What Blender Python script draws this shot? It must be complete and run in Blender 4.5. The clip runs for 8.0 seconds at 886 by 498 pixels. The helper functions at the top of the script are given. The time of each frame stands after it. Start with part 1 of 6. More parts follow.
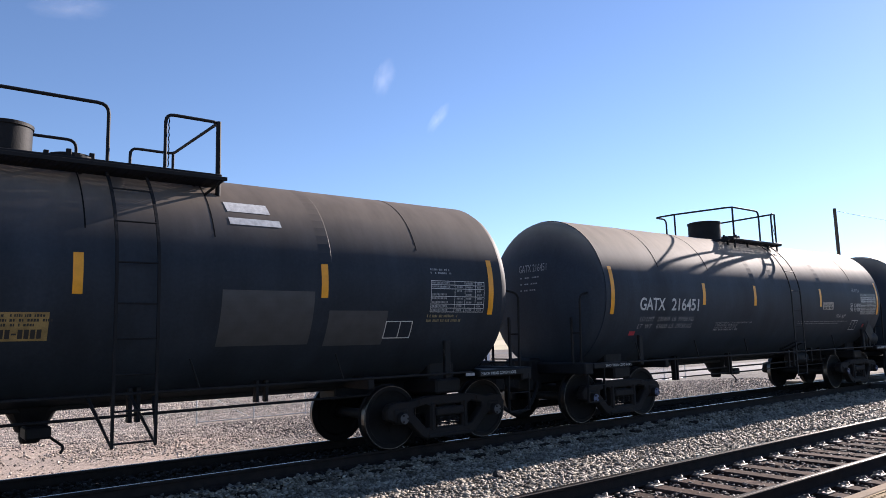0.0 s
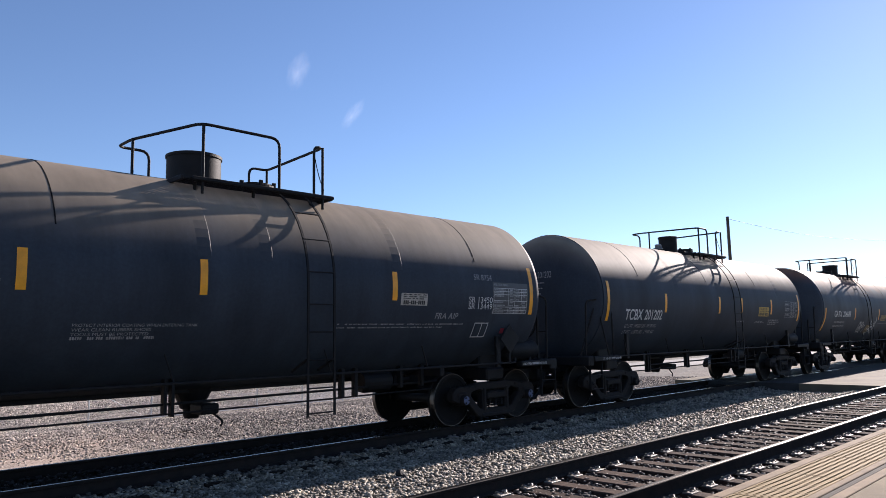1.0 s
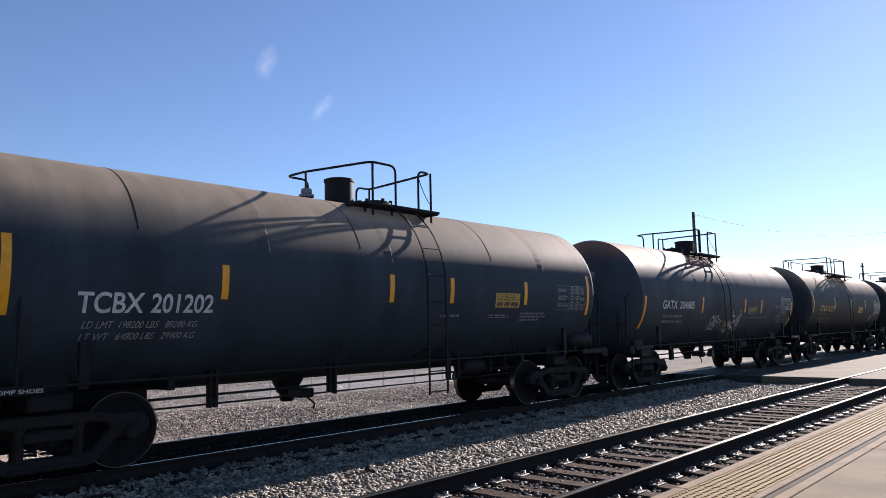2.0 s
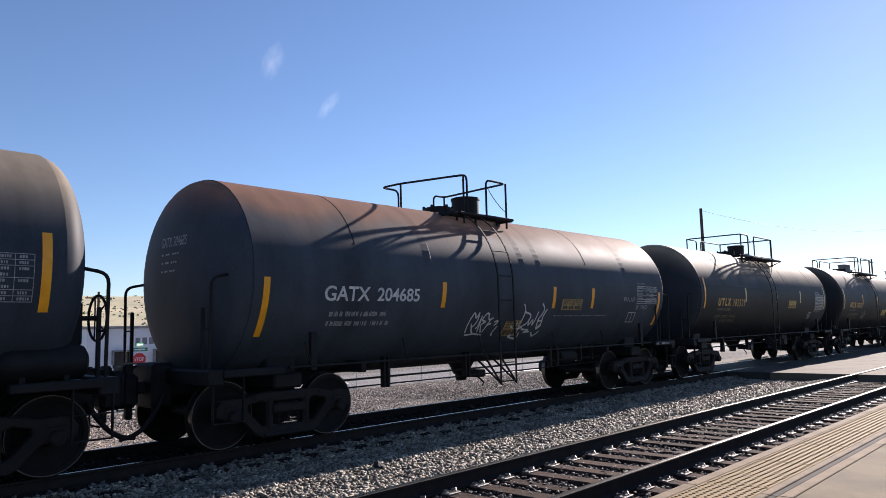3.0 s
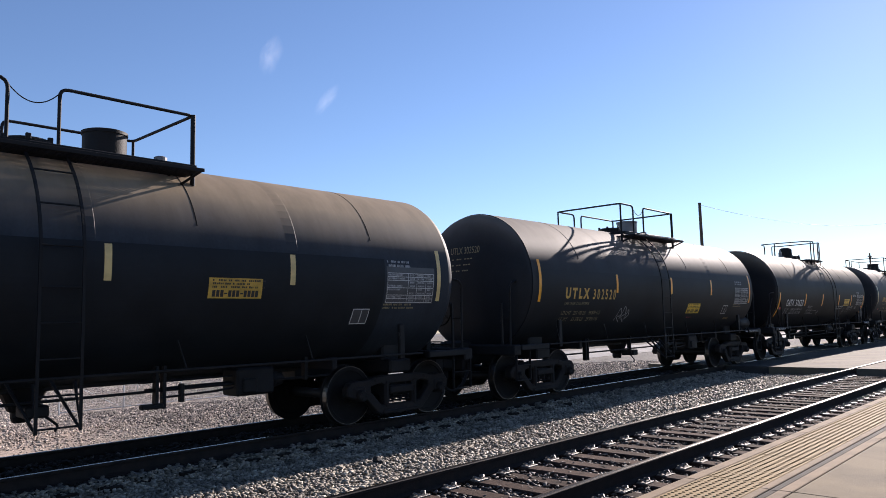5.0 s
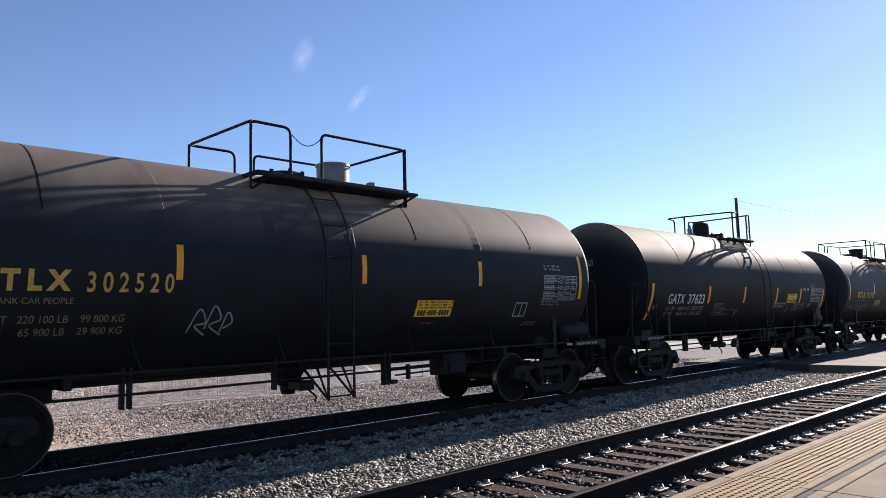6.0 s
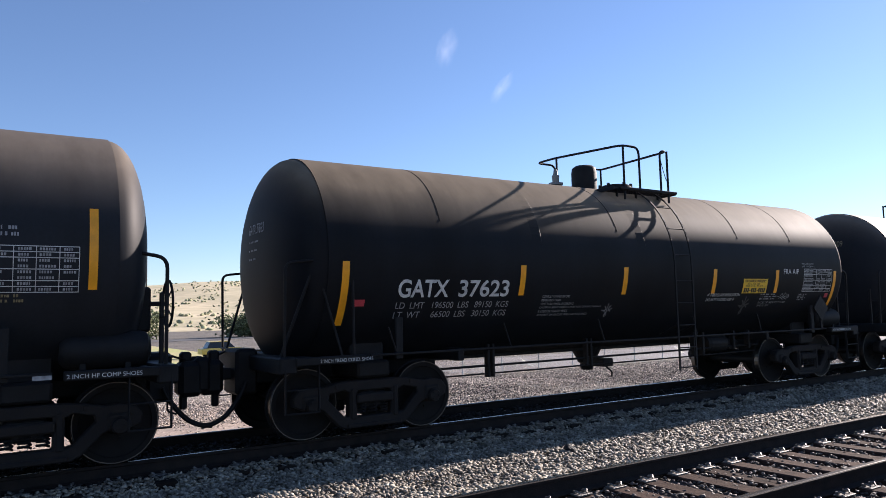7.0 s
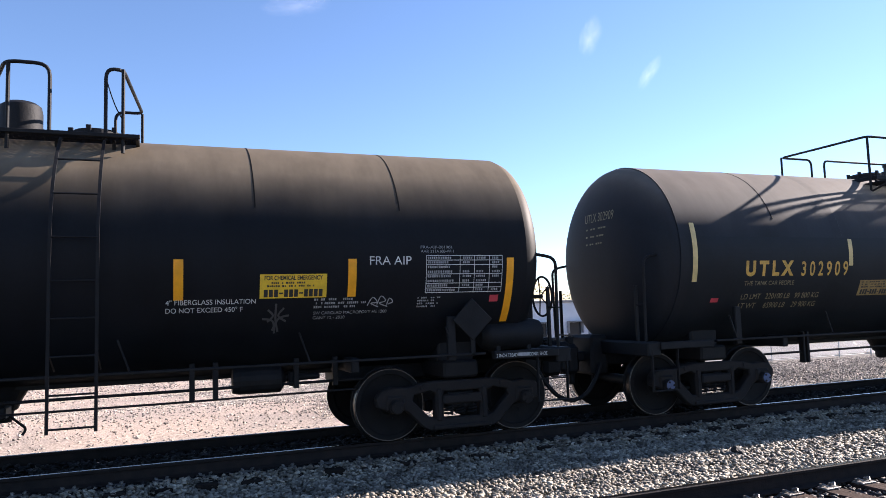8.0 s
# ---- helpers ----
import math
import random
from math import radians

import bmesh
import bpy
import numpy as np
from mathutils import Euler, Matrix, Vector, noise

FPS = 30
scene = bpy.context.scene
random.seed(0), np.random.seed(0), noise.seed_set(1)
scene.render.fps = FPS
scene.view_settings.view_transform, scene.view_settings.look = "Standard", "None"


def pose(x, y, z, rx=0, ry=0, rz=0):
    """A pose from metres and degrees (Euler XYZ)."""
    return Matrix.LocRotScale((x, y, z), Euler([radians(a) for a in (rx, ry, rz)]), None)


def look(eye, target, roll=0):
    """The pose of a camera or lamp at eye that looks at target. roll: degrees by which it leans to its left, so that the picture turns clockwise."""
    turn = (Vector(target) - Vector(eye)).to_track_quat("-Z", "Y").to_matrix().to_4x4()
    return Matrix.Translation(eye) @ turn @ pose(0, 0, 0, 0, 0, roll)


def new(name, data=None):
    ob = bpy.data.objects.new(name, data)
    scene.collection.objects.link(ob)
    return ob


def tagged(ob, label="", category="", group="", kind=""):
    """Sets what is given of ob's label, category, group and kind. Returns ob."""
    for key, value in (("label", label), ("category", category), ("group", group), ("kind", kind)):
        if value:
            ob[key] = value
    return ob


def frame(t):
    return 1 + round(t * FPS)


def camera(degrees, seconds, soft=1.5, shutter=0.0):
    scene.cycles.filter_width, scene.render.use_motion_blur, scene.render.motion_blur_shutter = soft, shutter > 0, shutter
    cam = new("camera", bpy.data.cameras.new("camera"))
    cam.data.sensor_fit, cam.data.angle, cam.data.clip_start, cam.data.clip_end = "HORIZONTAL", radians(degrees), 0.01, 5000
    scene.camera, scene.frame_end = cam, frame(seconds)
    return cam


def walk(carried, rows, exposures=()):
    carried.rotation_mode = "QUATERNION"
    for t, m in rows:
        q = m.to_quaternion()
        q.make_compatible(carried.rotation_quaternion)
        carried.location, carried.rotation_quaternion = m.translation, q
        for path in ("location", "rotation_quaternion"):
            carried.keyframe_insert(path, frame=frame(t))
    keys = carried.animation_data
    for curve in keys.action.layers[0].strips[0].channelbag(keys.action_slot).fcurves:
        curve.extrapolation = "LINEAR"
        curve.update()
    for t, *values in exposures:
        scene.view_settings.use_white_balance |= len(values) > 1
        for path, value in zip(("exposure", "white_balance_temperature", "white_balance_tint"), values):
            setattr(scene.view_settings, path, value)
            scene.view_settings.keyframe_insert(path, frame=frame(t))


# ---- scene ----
cam = camera(63.47, 8.0, soft=0.8)
walk(cam, [
    (0.0, pose(-0.014, -0.006, 1.563, 97.21, 1.50, -38.02)),
    (0.5, pose(0.012, -0.034, 1.570, 97.09, 1.26, -42.11)),
    (1.0, pose(0.032, -0.043, 1.570, 96.93, 1.10, -45.13)),
    (1.5, pose(0.050, -0.045, 1.569, 96.66, 1.20, -46.91)),
    (2.0, pose(0.042, -0.032, 1.575, 96.44, 1.28, -47.55)),
    (3.5, pose(0.037, -0.019, 1.563, 96.08, 1.50, -46.70)),
    (4.0, pose(0.039, -0.017, 1.569, 95.96, 1.54, -46.63)),
    (4.5, pose(0.048, -0.008, 1.573, 95.83, 1.52, -46.88)),
    (5.0, pose(0.040, -0.005, 1.570, 95.80, 1.46, -47.10)),
    (6.3, pose(0.037, -0.010, 1.563, 95.61, 1.51, -42.32)),
    (6.5, pose(0.026, -0.006, 1.555, 95.54, 1.45, -40.34)),
    (7.0, pose(-0.063, 0.039, 1.593, 95.073, 1.39, -32.85)),
    (7.5, pose(-0.150, 0.059, 1.571, 94.831, 1.706, -23.896)),
    (8.0, pose(-0.114, 0.047, 1.610, 94.987, 1.805, -21.066)),
], exposures=[(0.0, 1.27, 6500, 20), (0.5, 1.19, 6500, 20), (1.0, 1.10, 6500, 20), (1.5, 1.04, 6500, 20), (2.0, 1.03, 6500, 20), (5.2, 1.08, 6500, 20), (6.3, 1.14, 6500, 20), (6.5, 1.14, 6500, 20), (7.0, 1.25, 6500, 20), (7.5, 1.48, 6500, 20), (8.0, 1.78, 6500, 20)])

# ---- world and light ----
SUN_AZ, SUN_EL = 6.5, 22.8          # degrees from the track's line (+x) towards +y, and above the horizon
world = bpy.data.worlds.new("world")
scene.world = world
world.use_nodes = True
wn = world.node_tree
sky = wn.nodes.new("ShaderNodeTexSky")
sky.sky_type = 'NISHITA'
sky.sun_disc = False
sky.sun_elevation = radians(SUN_EL)
sky.sun_rotation = radians(90 - SUN_AZ)
sky.altitude = 1500
sky.air_density, sky.dust_density, sky.ozone_density = 1.1, 0.20, 4.2
wn.links.new(sky.outputs["Color"], wn.nodes["Background"].inputs["Color"])
wn.nodes["Background"].inputs["Strength"].default_value = 0.073
sun = new("sun", bpy.data.lights.new("sun", 'SUN'))
sun.data.energy, sun.data.angle, sun.data.color = 5.0, radians(0.53), (1.0, 0.93, 0.83)
ca, sa, ce, se = math.cos(radians(SUN_AZ)), math.sin(radians(SUN_AZ)), math.cos(radians(SUN_EL)), math.sin(radians(SUN_EL))
sun.matrix_world = look((ca * ce * 200, sa * ce * 200, se * 200), (0, 0, 0))


# ---- materials ----
def material(name, base, rough=0.6, metal=0.0, vary=0.25, scale=6.0, tint=None, bump=0.0, bump_scale=60.0,
             fine=0.0, fine_scale=80.0, spec=0.5, rand=0.0, island=0.0, coords="Object", rough_vary=0.0):
    """Paint or surface with stains at one scale, grain at another, and relief."""
    m = bpy.data.materials.new(name)
    m.use_nodes = True
    nt = m.node_tree
    p = nt.nodes["Principled BSDF"]
    link = nt.links.new
    tc = nt.nodes.new("ShaderNodeTexCoord")
    vec = tc.outputs[coords]
    n1 = nt.nodes.new("ShaderNodeTexNoise")
    n1.inputs["Scale"].default_value, n1.inputs["Detail"].default_value = scale, 6
    link(vec, n1.inputs["Vector"])
    mix = nt.nodes.new("ShaderNodeMix")
    mix.data_type = 'RGBA'
    other = tint or tuple(c * (1 - vary) for c in base)
    mix.inputs["A"].default_value, mix.inputs["B"].default_value = (*base, 1), (*other, 1)
    ramp = nt.nodes.new("ShaderNodeMapRange")
    ramp.inputs["From Min"].default_value, ramp.inputs["From Max"].default_value = 0.38, 0.66
    link(n1.outputs["Fac"], ramp.inputs["Value"])
    link(ramp.outputs["Result"], mix.inputs["Factor"])
    col = mix.outputs["Result"]

    def times(col, value, lo, hi):
        mr = nt.nodes.new("ShaderNodeMapRange")
        mr.inputs["To Min"].default_value, mr.inputs["To Max"].default_value = lo, hi
        link(value, mr.inputs["Value"])
        mm = nt.nodes.new("ShaderNodeVectorMath")
        mm.operation = 'SCALE'
        link(col, mm.inputs[0])
        link(mr.outputs["Result"], mm.inputs["Scale"])
        return mm.outputs["Vector"]
    if fine:
        n2 = nt.nodes.new("ShaderNodeTexNoise")
        n2.inputs["Scale"].default_value, n2.inputs["Detail"].default_value = fine_scale, 4
        link(vec, n2.inputs["Vector"])
        col = times(col, n2.outputs["Fac"], 1 - fine * 1.6, 1 + fine * 1.6)
    if rand:
        oi = nt.nodes.new("ShaderNodeObjectInfo")
        col = times(col, oi.outputs["Random"], 1 - rand, 1 + rand)
    if island:
        ge = nt.nodes.new("ShaderNodeNewGeometry")
        col = times(col, ge.outputs["Random Per Island"], 1 - island, 1 + island)
    link(col, p.inputs["Base Color"])
    p.inputs["Roughness"].default_value, p.inputs["Metallic"].default_value = rough, metal
    p.inputs["Specular IOR Level"].default_value = spec
    if rough_vary:
        mr = nt.nodes.new("ShaderNodeMapRange")
        mr.inputs["To Min"].default_value, mr.inputs["To Max"].default_value = rough - rough_vary, rough + rough_vary
        link(n1.outputs["Fac"], mr.inputs["Value"])
        link(mr.outputs["Result"], p.inputs["Roughness"])
    if bump:
        n3 = nt.nodes.new("ShaderNodeTexNoise")
        n3.inputs["Scale"].default_value, n3.inputs["Detail"].default_value = bump_scale, 5
        link(vec, n3.inputs["Vector"])
        b = nt.nodes.new("ShaderNodeBump")
        b.inputs["Strength"].default_value, b.inputs["Distance"].default_value = bump, 0.02
        link(n3.outputs["Fac"], b.inputs["Height"])
        link(b.outputs["Normal"], p.inputs["Normal"])
    return m


def tank_paint(name, base, stain, lit_crown, edge, width=1.05, gloss=0.16):
    """Matt black jacket paint with stains, and a crown colour that mixes dust and rust with painted sunlight."""
    m = material(name, base, 0.62, tint=stain, scale=1.1, bump=0.03, bump_scale=2.5, fine=0.14, fine_scale=26, rough_vary=0.06, spec=gloss)
    nt = m.node_tree
    p = nt.nodes["Principled BSDF"]
    p.inputs["Specular Tint"].default_value = (1.0, 0.91, 0.82, 1)
    src = p.inputs["Base Color"].links[0].from_socket
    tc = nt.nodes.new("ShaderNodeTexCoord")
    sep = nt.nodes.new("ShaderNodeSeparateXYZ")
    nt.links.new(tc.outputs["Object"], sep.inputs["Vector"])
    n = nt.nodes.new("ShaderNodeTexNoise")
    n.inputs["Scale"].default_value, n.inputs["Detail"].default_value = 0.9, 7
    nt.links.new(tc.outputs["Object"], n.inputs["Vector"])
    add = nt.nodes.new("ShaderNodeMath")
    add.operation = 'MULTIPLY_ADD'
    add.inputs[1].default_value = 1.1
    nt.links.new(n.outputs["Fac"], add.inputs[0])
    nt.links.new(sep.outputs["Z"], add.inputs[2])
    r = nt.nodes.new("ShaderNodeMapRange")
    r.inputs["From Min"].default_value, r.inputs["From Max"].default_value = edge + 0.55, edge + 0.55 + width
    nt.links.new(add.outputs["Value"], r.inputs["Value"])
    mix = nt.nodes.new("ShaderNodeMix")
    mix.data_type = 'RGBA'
    mix.inputs["B"].default_value = (*lit_crown, 1)
    # the crown's film and painted sunlight keep to upward faces, not the upright heads
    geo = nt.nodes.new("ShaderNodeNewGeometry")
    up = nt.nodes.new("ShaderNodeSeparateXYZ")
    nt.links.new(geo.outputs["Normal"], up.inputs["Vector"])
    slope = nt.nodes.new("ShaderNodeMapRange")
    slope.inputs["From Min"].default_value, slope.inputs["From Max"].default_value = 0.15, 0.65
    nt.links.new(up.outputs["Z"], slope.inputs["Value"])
    crown_fac = nt.nodes.new("ShaderNodeMath")
    crown_fac.operation = 'MULTIPLY'
    nt.links.new(r.outputs["Result"], crown_fac.inputs[0])
    nt.links.new(slope.outputs["Result"], crown_fac.inputs[1])
    nt.links.new(crown_fac.outputs["Value"], mix.inputs["Factor"])
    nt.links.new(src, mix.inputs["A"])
    # the pale crown is matt, the bare paint has a faint sheen
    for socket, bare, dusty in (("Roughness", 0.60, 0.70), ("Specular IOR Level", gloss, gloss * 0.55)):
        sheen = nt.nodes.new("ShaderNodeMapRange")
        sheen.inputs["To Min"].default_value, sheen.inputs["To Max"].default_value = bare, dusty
        nt.links.new(crown_fac.outputs["Value"], sheen.inputs["Value"])
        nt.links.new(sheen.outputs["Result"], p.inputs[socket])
    # rain has washed the dirt into upright streaks
    mp = nt.nodes.new("ShaderNodeMapping")
    mp.inputs["Scale"].default_value = (2.6, 1.2, 0.30)
    nt.links.new(tc.outputs["Object"], mp.inputs["Vector"])
    sn = nt.nodes.new("ShaderNodeTexNoise")
    sn.inputs["Scale"].default_value, sn.inputs["Detail"].default_value, sn.inputs["Roughness"].default_value = 1.0, 6, 0.62
    nt.links.new(mp.outputs["Vector"], sn.inputs["Vector"])
    sr = nt.nodes.new("ShaderNodeMapRange")
    sr.inputs["From Min"].default_value, sr.inputs["From Max"].default_value = 0.34, 0.68
    sr.inputs["To Min"].default_value, sr.inputs["To Max"].default_value = 0.86, 1.18
    nt.links.new(sn.outputs["Fac"], sr.inputs["Value"])
    hsv = nt.nodes.new("ShaderNodeHueSaturation")
    nt.links.new(sr.outputs["Result"], hsv.inputs["Value"])
    nt.links.new(mix.outputs["Result"], hsv.inputs["Color"])
    nt.links.new(hsv.outputs["Color"], p.inputs["Base Color"])
    return m


# each paint's third colour lifts the crown as the sun does, besides its film
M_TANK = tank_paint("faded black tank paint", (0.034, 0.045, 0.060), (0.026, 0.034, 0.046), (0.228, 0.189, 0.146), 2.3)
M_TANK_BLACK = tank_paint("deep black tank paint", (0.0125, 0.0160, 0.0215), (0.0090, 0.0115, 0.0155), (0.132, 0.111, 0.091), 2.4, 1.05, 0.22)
M_TANK_BROWN = tank_paint("brown-black tank paint with sunlit crown dust", (0.026, 0.034, 0.045), (0.019, 0.0245, 0.032), (0.248, 0.192, 0.132), 2.25)
M_TANK_DULL = tank_paint("black tank paint with duller sunlit crown", (0.026, 0.034, 0.045), (0.019, 0.0245, 0.032), (0.145, 0.121, 0.101), 2.25)
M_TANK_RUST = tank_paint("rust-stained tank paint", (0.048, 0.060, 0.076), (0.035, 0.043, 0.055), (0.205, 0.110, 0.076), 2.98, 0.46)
M_TANK_TAN = tank_paint("black tank paint with tan sunlit crown dust", (0.0062, 0.0082, 0.0115), (0.0044, 0.0058, 0.0082), (0.150, 0.120, 0.086), 2.50, 0.85, 0.15)
M_IRON = material("dirty black steel", (0.010, 0.010, 0.011), 0.65, spec=0.22, vary=0.4, scale=5, bump=0.15, bump_scale=40, fine=0.2)
M_FRAME = material("rusty cast steel", (0.013, 0.0115, 0.0115), 0.75, spec=0.2, tint=(0.019, 0.0155, 0.014), scale=4, bump=0.3, bump_scale=50, fine=0.2)
M_WHEEL = material("brown wheel steel", (0.009, 0.0078, 0.0075), 0.75, spec=0.2, vary=0.4, scale=6, bump=0.1, fine=0.2)
M_TREAD = material("worn bright wheel tread", (0.13, 0.122, 0.115), 0.38, metal=1.0, vary=0.2, scale=10)
M_SEAM = material("dark jacket seam", (0.009, 0.009, 0.010), 0.85, spec=0.05, vary=0.3)
M_YELLOW = material("reflective yellow film", (0.92, 0.37, 0.008), 0.4, vary=0.15, scale=8, fine=0.06)
M_CREAM = material("faded reflective film", (0.68, 0.50, 0.20), 0.45, vary=0.2, scale=8, fine=0.08)
M_PLACARD = material("yellow placard", (0.80, 0.50, 0.03), 0.45, vary=0.2, scale=7, fine=0.1)
M_PLACARD_MID = material("sun-faded orange placard", (0.56, 0.34, 0.05), 0.55, vary=0.3, scale=8, fine=0.15)
M_PLACARD_OLD = material("weathered yellow placard", (0.34, 0.225, 0.078), 0.6, vary=0.4, scale=9, fine=0.2)
M_LABEL = material("faded cream label", (0.46, 0.42, 0.36), 0.6, vary=0.35, scale=9, fine=0.2)
M_WHITE = material("white stencil paint", (0.62, 0.62, 0.60), 0.6, vary=0.3, scale=14, fine=0.15)
M_GREY_TXT = material("worn white stencil paint", (0.34, 0.345, 0.35), 0.6, vary=0.5, scale=20, fine=0.2)
M_UTYEL = material("yellow stencil paint", (0.64, 0.37, 0.07), 0.6, vary=0.3, scale=14, fine=0.15)
M_UTYEL_OLD = material("worn yellow stencil paint", (0.25, 0.205, 0.11), 0.6, vary=0.4, scale=20, fine=0.2)
M_DARKTXT = material("black print", (0.02, 0.02, 0.02), 0.6, vary=0.2)
M_RED = material("red defect tag", (0.55, 0.05, 0.07), 0.5, vary=0.25, scale=12)
M_FRESH = material("fresh black lettering ground", (0.0105, 0.0135, 0.0175), 0.6, vary=0.3, scale=1.5, fine=0.1, fine_scale=20, spec=0.2)
M_PATCH = material("grey overpainted patch", (0.055, 0.058, 0.062), 0.5, vary=0.25, scale=5, fine=0.1)
M_SILVER = material("aluminium paint", (0.16, 0.16, 0.165), 0.4, vary=0.2, scale=6)
M_RAILTOP = material("polished rail head", (0.068, 0.053, 0.036), 0.27, metal=1.0, vary=0.12, scale=3, fine=0.08, fine_scale=120)
rail_bsdf = M_RAILTOP.node_tree.nodes["Principled BSDF"]
across = M_RAILTOP.node_tree.nodes.new("ShaderNodeCombineXYZ")      # the wheels' lengthwise scratches spread the glint across the rail
across.inputs["Y"].default_value = 1.0
M_RAILTOP.node_tree.links.new(across.outputs["Vector"], rail_bsdf.inputs["Tangent"])
rail_bsdf.inputs["Anisotropic"].default_value = 0.6
M_RAIL = material("rusty rail side", (0.026, 0.019, 0.016), 0.8, spec=0.15, tint=(0.016, 0.013, 0.012), scale=8, bump=0.2, fine=0.2)
M_TIE = material("weathered timber tie", (0.066, 0.041, 0.031), 0.92, spec=0.08, tint=(0.030, 0.019, 0.015), scale=7, bump=0.5, bump_scale=30, fine=0.25, rand=0.3)
# darker copy of the tie: shade under the train is put into its colour
M_TIE_SHADE = material("timber tie with painted train shade", (0.022, 0.017, 0.014), 0.92, spec=0.08, tint=(0.012, 0.010, 0.009), scale=7, bump=0.5, bump_scale=30, fine=0.25, rand=0.3)
M_PLATE = material("worn steel tie plate", (0.24, 0.22, 0.195), 0.48, metal=0.35, vary=0.4, scale=12, bump=0.2, rand=0.3)
M_BALLAST_BED = material("ballast bed", (0.080, 0.072, 0.064), 0.9, tint=(0.03, 0.027, 0.026), scale=22, bump=1.0, bump_scale=26, fine=0.3, fine_scale=40)
M_STONE = material("crushed grey stone", (0.283, 0.250, 0.193), 0.70, tint=(0.118, 0.101, 0.078), scale=3, bump=0.2, bump_scale=90, island=0.6, spec=0.5)
M_STONE_DARK = material("oil-darkened stone", (0.115, 0.097, 0.083), 0.75, tint=(0.052, 0.043, 0.037), scale=3, bump=0.2, bump_scale=90, island=0.6, spec=0.4)
# near-black copy of the stone that carries the train's shade in its colour
M_STONE_SHADE = material("crushed stone with painted train shade", (0.034, 0.030, 0.028), 0.85, tint=(0.018, 0.016, 0.015), scale=3, bump=0.2, bump_scale=90, island=0.6, spec=0.15)
M_DIRT = material("pink-tan gravel dirt", (0.44, 0.345, 0.275), 0.95, spec=0.1, tint=(0.33, 0.272, 0.226), scale=0.35, bump=1.0, bump_scale=24, fine=0.75, fine_scale=24)
dirt = M_DIRT.node_tree
dirt_col = dirt.nodes["Principled BSDF"].inputs["Base Color"].links[0].from_socket
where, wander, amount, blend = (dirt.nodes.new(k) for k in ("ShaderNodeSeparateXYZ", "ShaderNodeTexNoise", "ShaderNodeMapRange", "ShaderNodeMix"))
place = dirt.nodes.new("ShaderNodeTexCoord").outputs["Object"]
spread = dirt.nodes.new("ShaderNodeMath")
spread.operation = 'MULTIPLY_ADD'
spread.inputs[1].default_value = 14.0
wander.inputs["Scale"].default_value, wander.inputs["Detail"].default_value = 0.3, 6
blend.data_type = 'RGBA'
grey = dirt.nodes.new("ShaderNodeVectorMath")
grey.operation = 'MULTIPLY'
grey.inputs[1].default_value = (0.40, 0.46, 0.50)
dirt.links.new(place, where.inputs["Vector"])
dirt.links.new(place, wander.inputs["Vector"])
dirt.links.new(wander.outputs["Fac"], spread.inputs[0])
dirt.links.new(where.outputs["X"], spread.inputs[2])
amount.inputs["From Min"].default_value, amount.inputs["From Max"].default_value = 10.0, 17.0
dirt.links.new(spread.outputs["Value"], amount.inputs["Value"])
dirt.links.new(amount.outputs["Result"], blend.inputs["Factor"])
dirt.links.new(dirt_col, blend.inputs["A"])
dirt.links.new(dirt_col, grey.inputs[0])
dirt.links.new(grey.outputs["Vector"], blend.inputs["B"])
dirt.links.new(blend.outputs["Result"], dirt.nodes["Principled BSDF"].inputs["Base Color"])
M_PEBBLE = material("tan pebbles", (0.44, 0.375, 0.31), 0.85, tint=(0.17, 0.145, 0.125), scale=2, island=0.6)
M_CONCRETE = material("platform concrete", (0.200, 0.154, 0.092), 0.9, spec=0.15, tint=(0.128, 0.099, 0.062), scale=1.6, bump=0.15, bump_scale=80, fine=0.1, fine_scale=60, rand=0.06)
M_EDGE = material("pale concrete edging", (0.265, 0.194, 0.124), 0.9, spec=0.15, tint=(0.190, 0.140, 0.092), scale=3, bump=0.15, bump_scale=80, fine=0.1)
M_TACTILE = material("yellow-buff tactile paving", (0.290, 0.192, 0.078), 0.85, spec=0.2, tint=(0.215, 0.145, 0.062), scale=2.5, bump=0.1, fine=0.12, fine_scale=50, rand=0.06)
M_PANEL = material("crossing concrete panel", (0.155, 0.129, 0.093), 0.9, spec=0.15, tint=(0.100, 0.086, 0.067), scale=1.2, bump=0.15, bump_scale=60, fine=0.1, rand=0.08)
M_FILLER = material("grey joint filler", (0.085, 0.074, 0.062), 0.9, spec=0.1, vary=0.3, scale=3, fine=0.15)
# dark panel colour that holds the shadow the train casts on the crossing
M_PANEL_SHADE = material("crossing panel with painted train shade", (0.045, 0.043, 0.042), 0.8, spec=0.2, vary=0.3, scale=2, bump=0.1, fine=0.15, rand=0.1)
M_ROCK = material("black creosote lump", (0.02, 0.02, 0.02), 0.8, bump=0.4)


# ---- mesh helpers ----
def obj(name, mesh, parent=None, mat=None):
    ob = new(name, mesh)
    ob.parent = parent
    if mat is not None:
        mesh.materials.append(mat)
    return ob


def part(name, bm, mat, parent, label="", smooth=False):
    me = bpy.data.meshes.new(name)
    bm.normal_update()
    bm.to_mesh(me)
    bm.free()
    if smooth:
        me.shade_smooth()
    ob = obj(name, me, parent, mat)
    return tagged(ob, label=label) if label else ob


